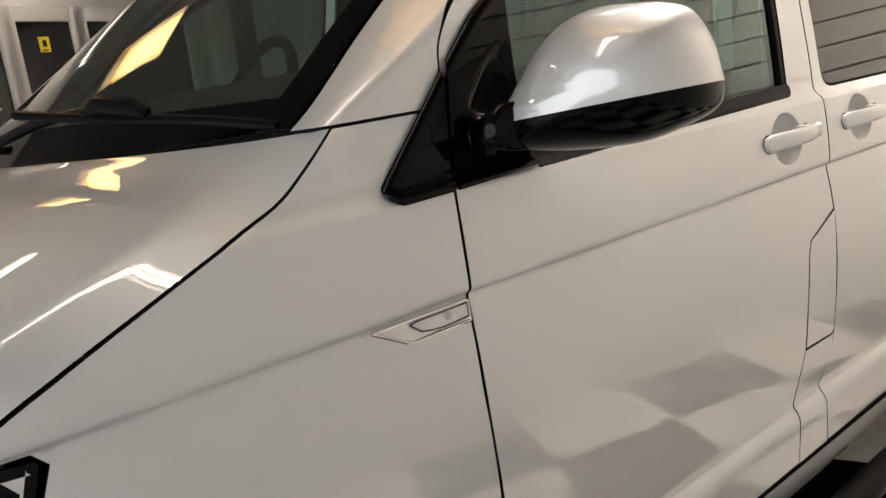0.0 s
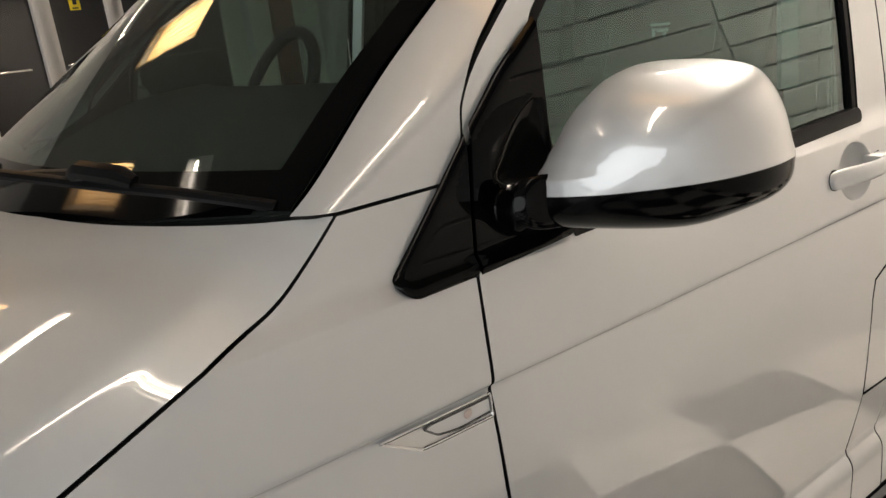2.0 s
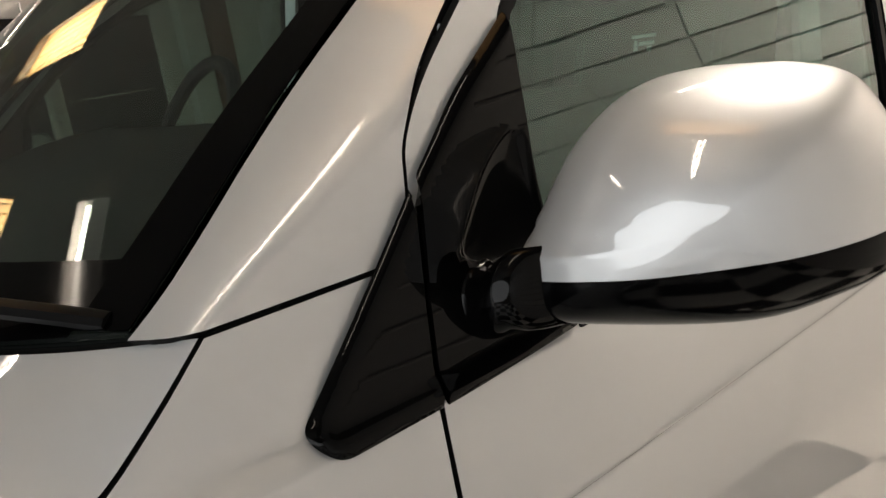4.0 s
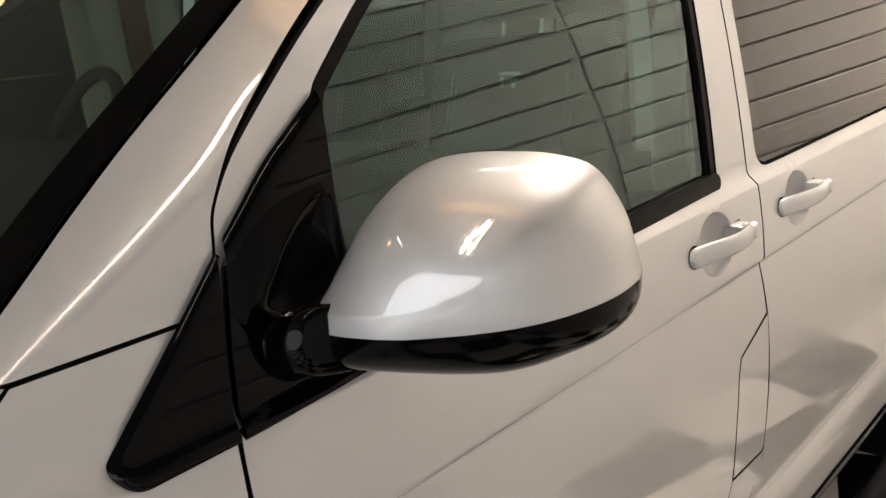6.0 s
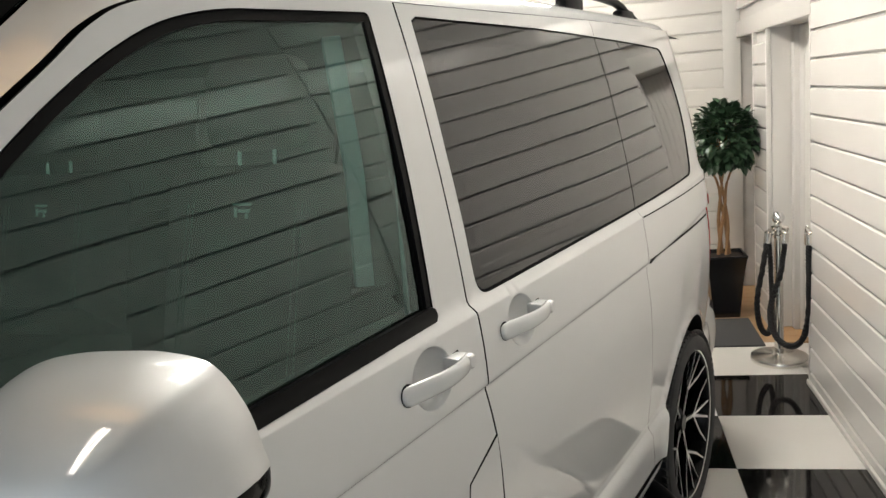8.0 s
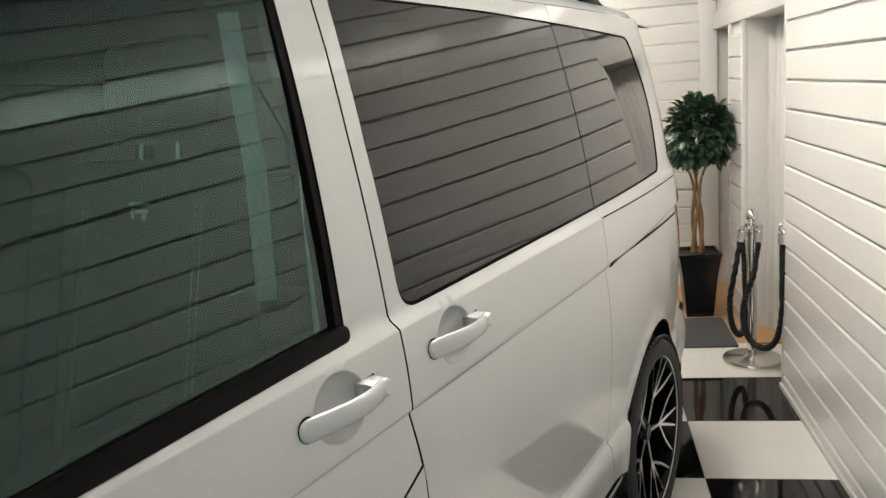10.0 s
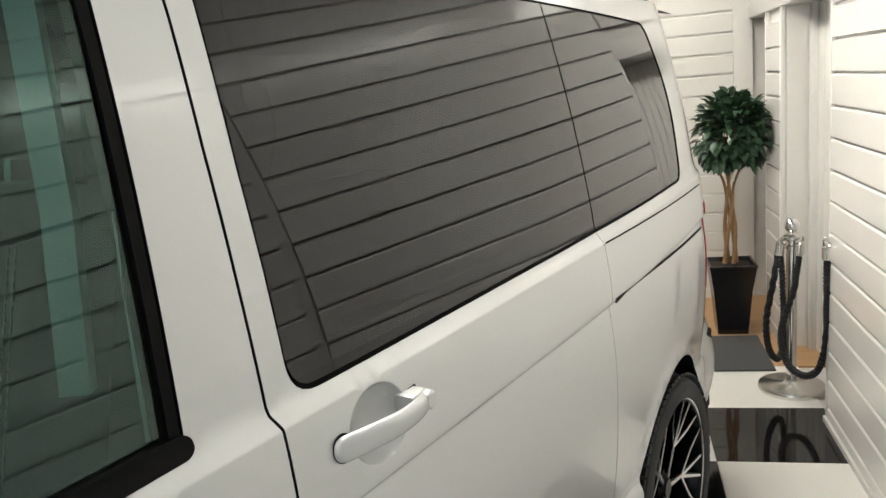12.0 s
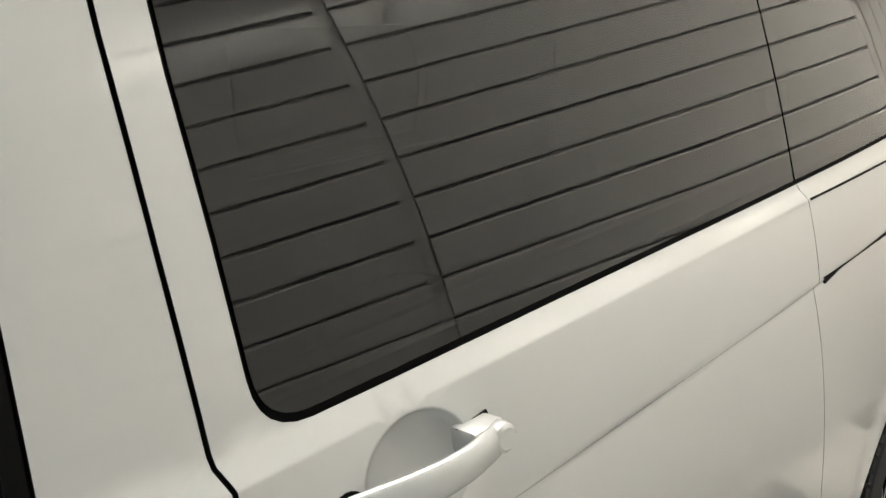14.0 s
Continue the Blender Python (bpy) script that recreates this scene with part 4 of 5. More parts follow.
for sg in (1, -1):
    for y in (0.0, 2.99):
        wheel(pose(sg * (0.805 if y > 1 else 0.79), y, 0.349, 0, 90 * sg, 0), sg)
    # arch liners
    for y in (0.0, 2.99):
        bm = bmesh.new()
        r = 0.425 if y > 1 else 0.405
        lathe(bm, [(r, 0.0), (r, 0.30), (0.05, 0.30)], 40, Matrix.Translation((sg * 0.89, y - (0.015 if y > 1 else 0), 0.348)) @ pose(0, 0, 0, 0, -90 * sg, 0))
        part("arch_liner", bm, SHELL, van)
    # tubular side step
    bm = bmesh.new()
    tube(bm, smooth_line([(sg * 0.88, 0.52, 0.30), (sg * 0.965, 0.60, 0.285), (sg * 0.985, 0.75, 0.28), (sg * 0.985, 1.6, 0.28), (sg * 0.985, 2.38, 0.28), (sg * 0.965, 2.50, 0.285), (sg * 0.88, 2.56, 0.30)], 6), 0.036, 14)
    part("side_step", bm, RUBBER, van, "black tubular side step")

# ---- cabin ----
bm = bmesh.new()
grid(bm, 24, 10, lambda u, v: Vector(((2 * u - 1) * (0.80 - 0.0 * v), 0.08 + 0.13 * abs(2 * u - 1) ** 2 + 0.62 * v, 1.275 + 0.05 * math.sin(math.pi * v) + 0.145 * v - 0.5 * max(0, v - 0.90))))
grid(bm, 24, 6, lambda u, v: Vector(((2 * u - 1) * 0.80, 0.08 + 0.13 * abs(2 * u - 1) ** 2 + 0.62 - 0.1 * v, 1.37 - 0.7 * v)))
part("dashboard", bm, DASH, van, "dark soft-touch dashboard", angle=60)
bm = bmesh.new()
wc = Matrix.Translation((-0.385, 0.80, 1.367)) @ pose(0, 0, 0, 62, 0, 0)
n = 40
tube_pts = [wc @ Vector((0.19 * math.cos(2 * math.pi * k / n), 0.19 * math.sin(2 * math.pi * k / n), 0)) for k in range(n + 1)]
tube(bm, tube_pts, 0.017, 10, cap=False)
tube(bm, [wc @ Vector((-0.18, 0, 0)), wc @ Vector((0, -0.01, -0.015)), wc @ Vector((0.18, 0, 0))], [0.02, 0.035, 0.02], 8)
tube(bm, [wc @ Vector((0, -0.18, 0)), wc @ Vector((0, 0, -0.02)), wc @ Vector((0, 0.05, -0.25))], [0.02, 0.05, 0.05], 10)
part("steering_wheel", bm, DASH, van, "black leather steering wheel")
bm = bmesh.new()
box(bm, (-0.82, 0.3, 0.55), (0.82, 3.8, 0.60), 0.01)
part("cab_floor", bm, SHELL, van)
bm = bmesh.new()
grid(bm, 16, 24, lambda u, v: Vector(((2 * u - 1) * 0.70, 0.86 + 2.95 * v, 1.775 + 0.09 * (1 - (2 * u - 1) ** 4) * min(1, 4 * v + 0.3))))
part("headliner", bm, SHELL, van)
for sg in (1, -1):
    panel("cabin_lining", V2([(1.44, 0.52), (3.82, 0.52), (3.82, 1.245), (1.44, 1.235)]), off(body, -0.07), SHELL, van, sg, [], 0.1, 0.012, gap=0.0)


def seat(x, y0):
    bm = bmesh.new()
    box(bm, (x - 0.24, y0 - 0.02, 0.60), (x + 0.24, y0 + 0.46, 0.90), 0.06, segs=3)
    s = part("seat", bm, SEAT, van, "black leather seat with grey stitching")
    bm = bmesh.new()
    box(bm, (-0.235, -0.055, 0.0), (0.235, 0.065, 0.70), 0.05, Matrix.Translation((x, y0 + 0.46, 0.84)) @ pose(0, 0, 0, -14, 0, 0), 3)
    part("backrest", bm, SEAT, s)
    bm = bmesh.new()
    hm = Matrix.Translation((x, y0 + 0.648, 1.632)) @ pose(0, 0, 0, -10, 0, 0)
    box(bm, (-0.125, -0.045, -0.085), (0.125, 0.05, 0.105), 0.04, hm, 3)
    h = part("headrest", bm, SEAT, s)
    for dx in (-0.05, 0.05):
        bm = bmesh.new()
        tube(bm, [hm @ Vector((dx, 0, -0.16)), hm @ Vector((dx, 0, -0.07))], 0.004, 8)
        part("headrest_rod", bm, ROD, s)
    # stitched emblem, plain bars
    bm = bmesh.new()
    em = Matrix.Translation((x, y0 + 0.46, 0.84)) @ pose(0, 0, 0, -14, 0, 0) @ Matrix.Translation((0.02, -0.010, 0.600))
    for a, b, c, d in ((-0.028, 0.010, 0.026, 0.016), (-0.022, -0.014, -0.014, 0.006), (-0.010, -0.004, 0.022, 0.003), (0.008, -0.016, 0.017, -0.006)):
        box(bm, (a, -0.0475, b), (c, -0.0455, d), 0, em)
    part("emblem", bm, STITCH, s, smooth=False)
    for dx in (-0.17, 0.17):
        bm = bmesh.new()
        sm = Matrix.Translation((x, y0 + 0.46, 0.84)) @ pose(0, 0, 0, -14, 0, 0)
        for side in (-0.008, 0.008):
            for k in range(40):
                q = 0.06 + 0.014 * k
                xk = dx * (1 - 0.1 * q / 0.56) + side + 0.02 * (q / 0.6) ** 2
                box(bm, (xk - 0.0012, -0.0575, q), (xk + 0.0012, -0.0555, q + 0.009), 0, sm)
        part("stitching", bm, THREAD, s)


for x in (0.45, -0.25):
    seat(x, 0.80)
# painted inner door posts
for sg in (1, -1):
    for ya, yb, w in ((1.300, 1.352, 0.022),):
        bm = bmesh.new()
        tube(bm, [(sg * 0.80, ya, 1.31), (sg * 0.785, (ya + yb) / 2, 1.5), (sg * 0.745, yb, 1.74)], w, 4)
        part("inner_post", bm, POST_PAINT, van, "painted inner door post", smooth=False)
    bm = bmesh.new()
    tube(bm, [(sg * 0.868, 1.327, 1.25), (sg * 0.868, 1.328, 1.36), (sg * 0.866, 1.332, 1.50)], [0.005, 0.0035, 0.0012], 6)
    part("door_edge", bm, PAINT, van, "painted inner door edge")

# ---- room shell ----
def slab(name, lo, hi, material, label, category, bevel=0.0, kind="structure"):
    bm = bmesh.new()
    box(bm, lo, hi, bevel)
    return solo(name, bm, material, ROOM, label, category, kind, smooth=False)


V0, U0, U1 = -4.1, -4.0, 5.75
floor = slab("floor", (V0, U0, -0.12), (WALL_V + 0.9, U1, -0.012), GROOVE, "chequered floor of glossy black and white tiles", "floor")
bm = bmesh.new()
SHAFTS = [Matrix.Translation((v, u, CEIL)) @ pose(0, 0, 0, 0, 0, -13) for v, u in ((-1.90, 1.13), (-2.18, 0.15), (1.05, 0.34))]
rim = [(V0 - 0.2, U0 - 0.2), (WALL_V + 1.0, U0 - 0.2), (WALL_V + 1.0, U1 + 0.2), (V0 - 0.2, U1 + 0.2)]
holes = [[(m @ Vector((a, b, 0))).to_2d() for a, b in ((-0.49, -0.165), (0.49, -0.165), (0.49, 0.165), (-0.49, 0.165))] for m in SHAFTS]
cv, ce, cf, *_ = delaunay_2d_cdt([Vector(p) for p in rim] + holes[0] + holes[1] + holes[2], [(j + k, j + (k + 1) % 4) for j in (0, 4, 8, 12) for k in range(4)], [], 0, 1e-6)
vt = [bm.verts.new((p.x, p.y, CEIL)) for p in cv]
for f in cf:
    c = sum((cv[i] for i in f), Vector((0, 0))) / len(f)
    if not any(inside((c.x, c.y), [tuple(p) for p in h]) for h in holes):
        bm.faces.new([vt[i] for i in f])
ext = bmesh.ops.extrude_face_region(bm, geom=bm.faces[:])
bmesh.ops.translate(bm, verts=[v for v in ext["geom"] if isinstance(v, bmesh.types.BMVert)], vec=(0, 0, 0.1))
ceiling = solo("ceiling", bm, CEIL_MAT, ROOM, "dull brown-grey ceiling with a roof light", "ceiling", "structure", smooth=False)
wall_left = slab("wall_left", (V0 - 0.15, U0, -0.1), (V0, U1, CEIL), TRIM_WHITE, "white painted wall with dark glazed doors", "wall")
wall_back = slab("wall_back", (V0, U0 - 0.15, -0.1), (WALL_V, U0, CEIL), TRIM_WHITE, "white painted wall", "wall")

PITCH, BASE = 0.1305, 0.0805


def board_mesh(name, length, material, lip):
    """One cladding board lying along y, facing -x, with a chamfered lower lip and a recessed top edge."""
    h = PITCH
    prof = [(0.0, 0.0), (-0.0235, 0.0), (-0.0256, 0.0008), (-0.026, 0.003), (-0.026, h - 0.0180), (-0.0254, h - 0.0167), (-0.0205, h - 0.0110), (-0.0190, h - 0.0104), (-lip, h - 0.0100), (-lip, h - 0.0004), (0.0, h - 0.0004)]
    bm = bmesh.new()
    a = [bm.verts.new((x, 0, z)) for x, z in prof]
    b = [bm.verts.new((x, length, z)) for x, z in prof]
    for i in range(len(prof) - 1):
        bm.faces.new((a[i], a[i + 1], b[i + 1], b[i]))
    bm.faces.new(a[::-1])
    bm.faces.new(b)
    return finish(bm, name, material, False)


def boarded(parent, m, length, z0, z1, material, lip=0.005):
    me = board_mesh("board", length, material, lip)
    k0 = -1 if z0 <= 0 else math.ceil((z0 - BASE) / PITCH - 0.01)
    k = k0
    while BASE + (k + 1) * PITCH < z1 + 0.02:
        ob = new("board", me)
        ob.parent = parent
        ob.matrix_basis = m @ Matrix.Translation((0, 0, BASE + k * PITCH))
        k += 1


END = 3.745
JOINT = 1.67
OPEN1, PIER1, OPEN2 = 4.71, 5.15, 5.74
LINTEL = 1.845
wall_right = slab("wall_right", (WALL_V + 0.002, U0, -0.1), (WALL_V + 0.16, END, CEIL), GROOVE, "white gloss boarded wall beside the van", "wall")
wall_lintel = slab("wall_lintel", (WALL_V + 0.002, END, LINTEL), (WALL_V + 0.16, U1, CEIL), TRIM_WHITE, "white boarded wall over the doorways", "wall")
wall_pier = slab("wall_pier", (WALL_V + 0.002, OPEN1, -0.1), (WALL_V + 0.5, PIER1, LINTEL), TRIM_WHITE, "white boarded pier between doorways", "wall")
wall_far = slab("wall_far", (V0, U1 + 0.002, -0.1), (WALL_V + 0.9, U1 + 0.15, CEIL), GROOVE, "white boarded end wall behind the plant", "wall")
slab("wall_recess", (WALL_V + 0.42, END - 0.2, -0.1), (WALL_V + 0.55, U1, CEIL), TRIM_WHITE, "white wall inside the doorways", "wall")
slab("wall_return", (WALL_V + 0.16, END - 0.16, -0.1), (WALL_V + 0.42, END - 0.004, CEIL), TRIM_WHITE, "white door reveal", "wall")
boarded(wall_right, Matrix.Translation((WALL_V, U0, 0)), JOINT - U0 - 0.021, 0, CEIL, WALL_WHITE)
boarded(wall_right, Matrix.Translation((WALL_V, JOINT + 0.021, 0)), END - JOINT - 0.051, 0, CEIL, WALL_WHITE)
boarded(wall_lintel, Matrix.Translation((WALL_V, END, 0)), U1 - END, LINTEL + 0.1, CEIL, WALL_WHITE)
boarded(wall_pier, Matrix.Translation((WALL_V, OPEN1 + 0.03, 0)), PIER1 - OPEN1 - 0.06, 0, LINTEL - 0.05, WALL_WHITE)
boarded(wall_far, Matrix.Translation((WALL_V - 0.12, U1, 0)) @ pose(0, 0, 0, 0, 0, 90), 4.2, 0, CEIL, FAR_WHITE, 0.013)


def trim(name, lo, hi, parent_label="white painted trim"):
    bm = bmesh.new()
    box(bm, lo, hi, 0.004)
    return solo(name, bm, TRIM_WHITE, ROOM, parent_label, "trim", "structure")


trim("trim_joint", (WALL_V - 0.016, JOINT - 0.020, 0.02), (WALL_V, JOINT + 0.020, CEIL), "flush white strip between boards")
trim("trim_corner", (WALL_V - 0.028, END - 0.03, 0.02), (WALL_V, END, LINTEL))
trim("trim_head", (WALL_V - 0.028, END - 0.03, LINTEL), (WALL_V, U1 - 0.02, LINTEL + 0.11), "white door head board")
trim("trim_corner_far", (WALL_V - 0.12, U1 - 0.028, 0.02), (WALL_V, U1, CEIL))
trim("trim_pier", (WALL_V - 0.027, OPEN1, 0.0), (WALL_V, OPEN1 + 0.03, LINTEL))
trim("trim_pier_far", (WALL_V - 0.027, PIER1 - 0.03, 0.0), (WALL_V, PIER1, LINTEL))
bm = bmesh.new()
box(bm, (WALL_V - 0.038, U0, -0.01), (WALL_V, END, 0.024), 0.004)
solo("baseboard", bm, TRIM_WHITE, ROOM, "low white skirting along the boarded wall", "skirting", "structure")


def inner_door(u0, u1, name):
    d = thing(name, "white planked door set back in its frame", "door", ROOM, kind="structure")
    x = WALL_V + 0.14
    n = max(2, int((u1 - u0) / 0.11))
    for k in range(n):
        bm = bmesh.new()
        a, b = u0 + (u1 - u0) * k / n, u0 + (u1 - u0) * (k + 1) / n
        box(bm, (x, a + 0.002, 0.01), (x + 0.04, b - 0.002, LINTEL - 0.002), 0.005)
        part("plank", bm, TRIM_WHITE, d)
    for a, b in ((u0 - 0.06, u0), (u1, u1 + 0.06)):
        bm = bmesh.new()
        box(bm, (x - 0.03, a, 0.0), (x + 0.06, b, LINTEL), 0.004)
        part("door_frame", bm, TRIM_WHITE, d)


inner_door(END + 0.08, OPEN1 - 0.07, "door_1")
inner_door(PIER1 + 0.07, OPEN2 - 0.07, "door_2")

# dark glazed doors on the left wall
def glazed(u0, u1, name, sticker=False):
    d = thing(name, "white-framed dark glazed door", "door", ROOM, kind="structure")
    x = V0
    bm = bmesh.new()
    for lo, hi in (((x, u0 - 0.11, 0), (x + 0.06, u0, 2.28)), ((x, u1, 0), (x + 0.06, u1 + 0.11, 2.28)), ((x, u0, 2.17), (x + 0.055, u1, 2.28)), ((x, u0, 0), (x + 0.055, u1, 0.12))):
        box(bm, lo, hi, 0.006)
    part("door_frame", bm, TRIM_WHITE, d)
    bm = bmesh.new()
    box(bm, (x, u0, 0.12), (x + 0.025, u1, 2.17))
    part("pane", bm, DARK_GLASS, d, "black glass", smooth=False)
    bm = bmesh.new()
    box(bm, (x + 0.025, u0 + 0.04, 1.55), (x + 0.032, u1 - 0.10, 1.565), 0.002)
    part("handle_bar", bm, STEEL, d)
    if sticker:
        bm = bmesh.new()
        box(bm, (x + 0.0252, 2.97, 1.945), (x + 0.027, 3.06, 2.06))
        s = part("sticker", bm, YELLOW, d, "small yellow sticker with a dark emblem", smooth=False)
        bm = bmesh.new()
        box(bm, (x + 0.0272, 3.00, 1.985), (x + 0.028, 3.03, 2.035), 0.006)
        box(bm, (x + 0.0272, 2.99, 1.955), (x + 0.028, 3.04, 1.965))
        part("sticker_emblem", bm, BLACK, s, smooth=False)


glazed(2.80, 3.26, "door_3", True)
glazed(2.20, 2.66, "door_4")
glazed(3.40, 4.40, "door_5")
bm = bmesh.new()
box(bm, (V0, 4.68, 0), (V0 + 0.10, 4.95, CEIL), 0.006)
solo("trim_post", bm, TRIM_WHITE, ROOM, "white post beside a timber post", "post", "structure")
bm = bmesh.new()
box(bm, (V0, 4.97, 0), (V0 + 0.12, 5.25, CEIL), 0.006)
solo("timber_post", bm, BROWN, ROOM, "brown stained timber post against the wall", "post", "structure")
shutter = thing("window_1", "white slatted shutter over a window", "shutter", ROOM, kind="structure")
for k in range(44):
    bm = bmesh.new()
    box(bm, (V0 + 0.01, 5.30, 0.5 + k * 0.05), (V0 + 0.03, 5.74, 0.5 + k * 0.05 + 0.047), 0.004)
    part("slat", bm, BLIND, shutter)

# ---- ceiling lights ----
def tube_light(v, u, length, turn, radius=0.013, twin=False):
    t = thing("tube_light", "bright white fluorescent tube on the ceiling", "ceiling light", ROOM @ Matrix.Translation((v, u, CEIL)) @ pose(0, 0, 0, 0, 0, turn), "ceiling tubes")
    bm = bmesh.new()
    wide = 0.05 if twin else 0.035
    box(bm, (-wide, -length / 2, -0.03), (wide, length / 2, 0.0), 0.004)
    part("batten", bm, TRIM_WHITE, t)
    for side in (-1, 1):
        bm = bmesh.new()
        box(bm, (side * (wide + 0.014) - 0.002, -length / 2, -0.095), (side * (wide + 0.014) + 0.002, length / 2, 0.0), 0, None)
        part("reflector_side", bm, TRIM_WHITE, t, smooth=False)
    for x in ((-0.024, 0.024) if twin else (0.0,)):
        bm = bmesh.new()
        tube(bm, [(x, -length / 2 + 0.02, -0.065), (x, length / 2 - 0.02, -0.065)], radius, 10)
        part("lamp", bm, LAMP, t)


LAMP = glow("lamp_glow", (1.0, 0.945, 0.875), 15.0)
for v, u, turn, length, radius, twin in (
    (-3.75, 2.75, 0, 1.0, 0.016, False),
    (-0.88, -0.24, 0, 0.65, 0.014, False),
    (1.17, -0.60, 0, 1.30, 0.0075, True),
    (1.15, 3.75, 0, 1.3, 0.012, True),
    (0.63, 2.35, 0, 1.0, 0.012, False),
):
    tube_light(v, u, length, turn, radius, twin)


def fill_panel(v, u, wide, length):
    """An added flat ceiling fill light with an opal diffuser in a white frame."""
    t = thing("fill_panel", "added flat ceiling fill light with an opal diffuser", "ceiling light", ROOM @ Matrix.Translation((v, u, CEIL)), "ceiling panels")
    for lo, hi in (((-wide / 2 - 0.02, -length / 2 - 0.02), (-wide / 2, length / 2 + 0.02)), ((wide / 2, -length / 2 - 0.02), (wide / 2 + 0.02, length / 2 + 0.02)), ((-wide / 2, -length / 2 - 0.02), (wide / 2, -length / 2)), ((-wide / 2, length / 2), (wide / 2, length / 2 + 0.02))):
        bm = bmesh.new()
        box(bm, (*lo, -0.035), (*hi, 0.0), 0.003)
        part("light_frame", bm, TRIM_WHITE, t)
    bm = bmesh.new()
    box(bm, (-wide / 2, -length / 2, -0.028), (wide / 2, length / 2, -0.004))
    part("diffuser", bm, OPAL, t, smooth=False)


OPAL = glow("opal_fill_glow", (1.0, 0.945, 0.875), 22.0)
# unseen panels, added for soft light on the wall, floor and van side
for v, u, length in ((1.35, 1.75, 1.2), (1.35, 3.1, 1.2), (1.55, 4.75, 0.9)):
    fill_panel(v, u, 0.42, length)


def area(name, m, sx, sy, power, color):
    l = bpy.data.lights.new(name, "AREA")
    l.shape, l.size, l.size_y, l.energy, l.color = "ELLIPSE" if sx > 2 else "RECTANGLE", sx, sy, power, color
    o = new(name, l)
    o.matrix_world = m
    return o


# daylight-coloured fill lamp added behind the camera, before the solid back wall
area("daylight_fill", ROOM @ look((-0.75, U0 + 0.05, 1.37), (-0.75, 0, 1.37)), 6.6, 2.7, 75, (0.80, 0.90, 1.0))

# roof light lined with pine slats, lit from inside
for m, watts in zip(SHAFTS, (7, 7, 1.6)):
    shaft = thing("roof_light", "pine-slatted roof light shaft lit from inside", "roof light", ROOM @ m, kind="structure")
    for k in range(7):
        bm = bmesh.new()
        box(bm, (-0.49, -0.1635 + k * 0.047, 0.10), (0.49, -0.1635 + k * 0.047 + 0.043, 0.122), 0.007)
        part("slat", bm, PINE, shaft)
    for lo, hi in (((-0.505, -0.18, 0.0), (-0.49, 0.18, 0.15)), ((0.49, -0.18, 0.0), (0.505, 0.18, 0.15)), ((-0.49, -0.18, 0.0), (0.49, -0.166, 0.15)), ((-0.49, 0.166, 0.0), (0.49, 0.18, 0.15))):
        bm = bmesh.new()
        box(bm, lo, hi)
        part("lining", bm, PINE, shaft, smooth=False)
    bm = bmesh.new()
    box(bm, (-0.49, -0.166, 0.135), (0.49, 0.166, 0.15))
    part("backing", bm, BROWN, shaft, smooth=False)
    area("roof_light_lamp", ROOM @ m @ Matrix.Translation((0, 0, 0.015)) @ pose(0, 0, 0, 180, 0, 0), 0.94, 0.30, watts, (1.0, 0.85, 0.65))

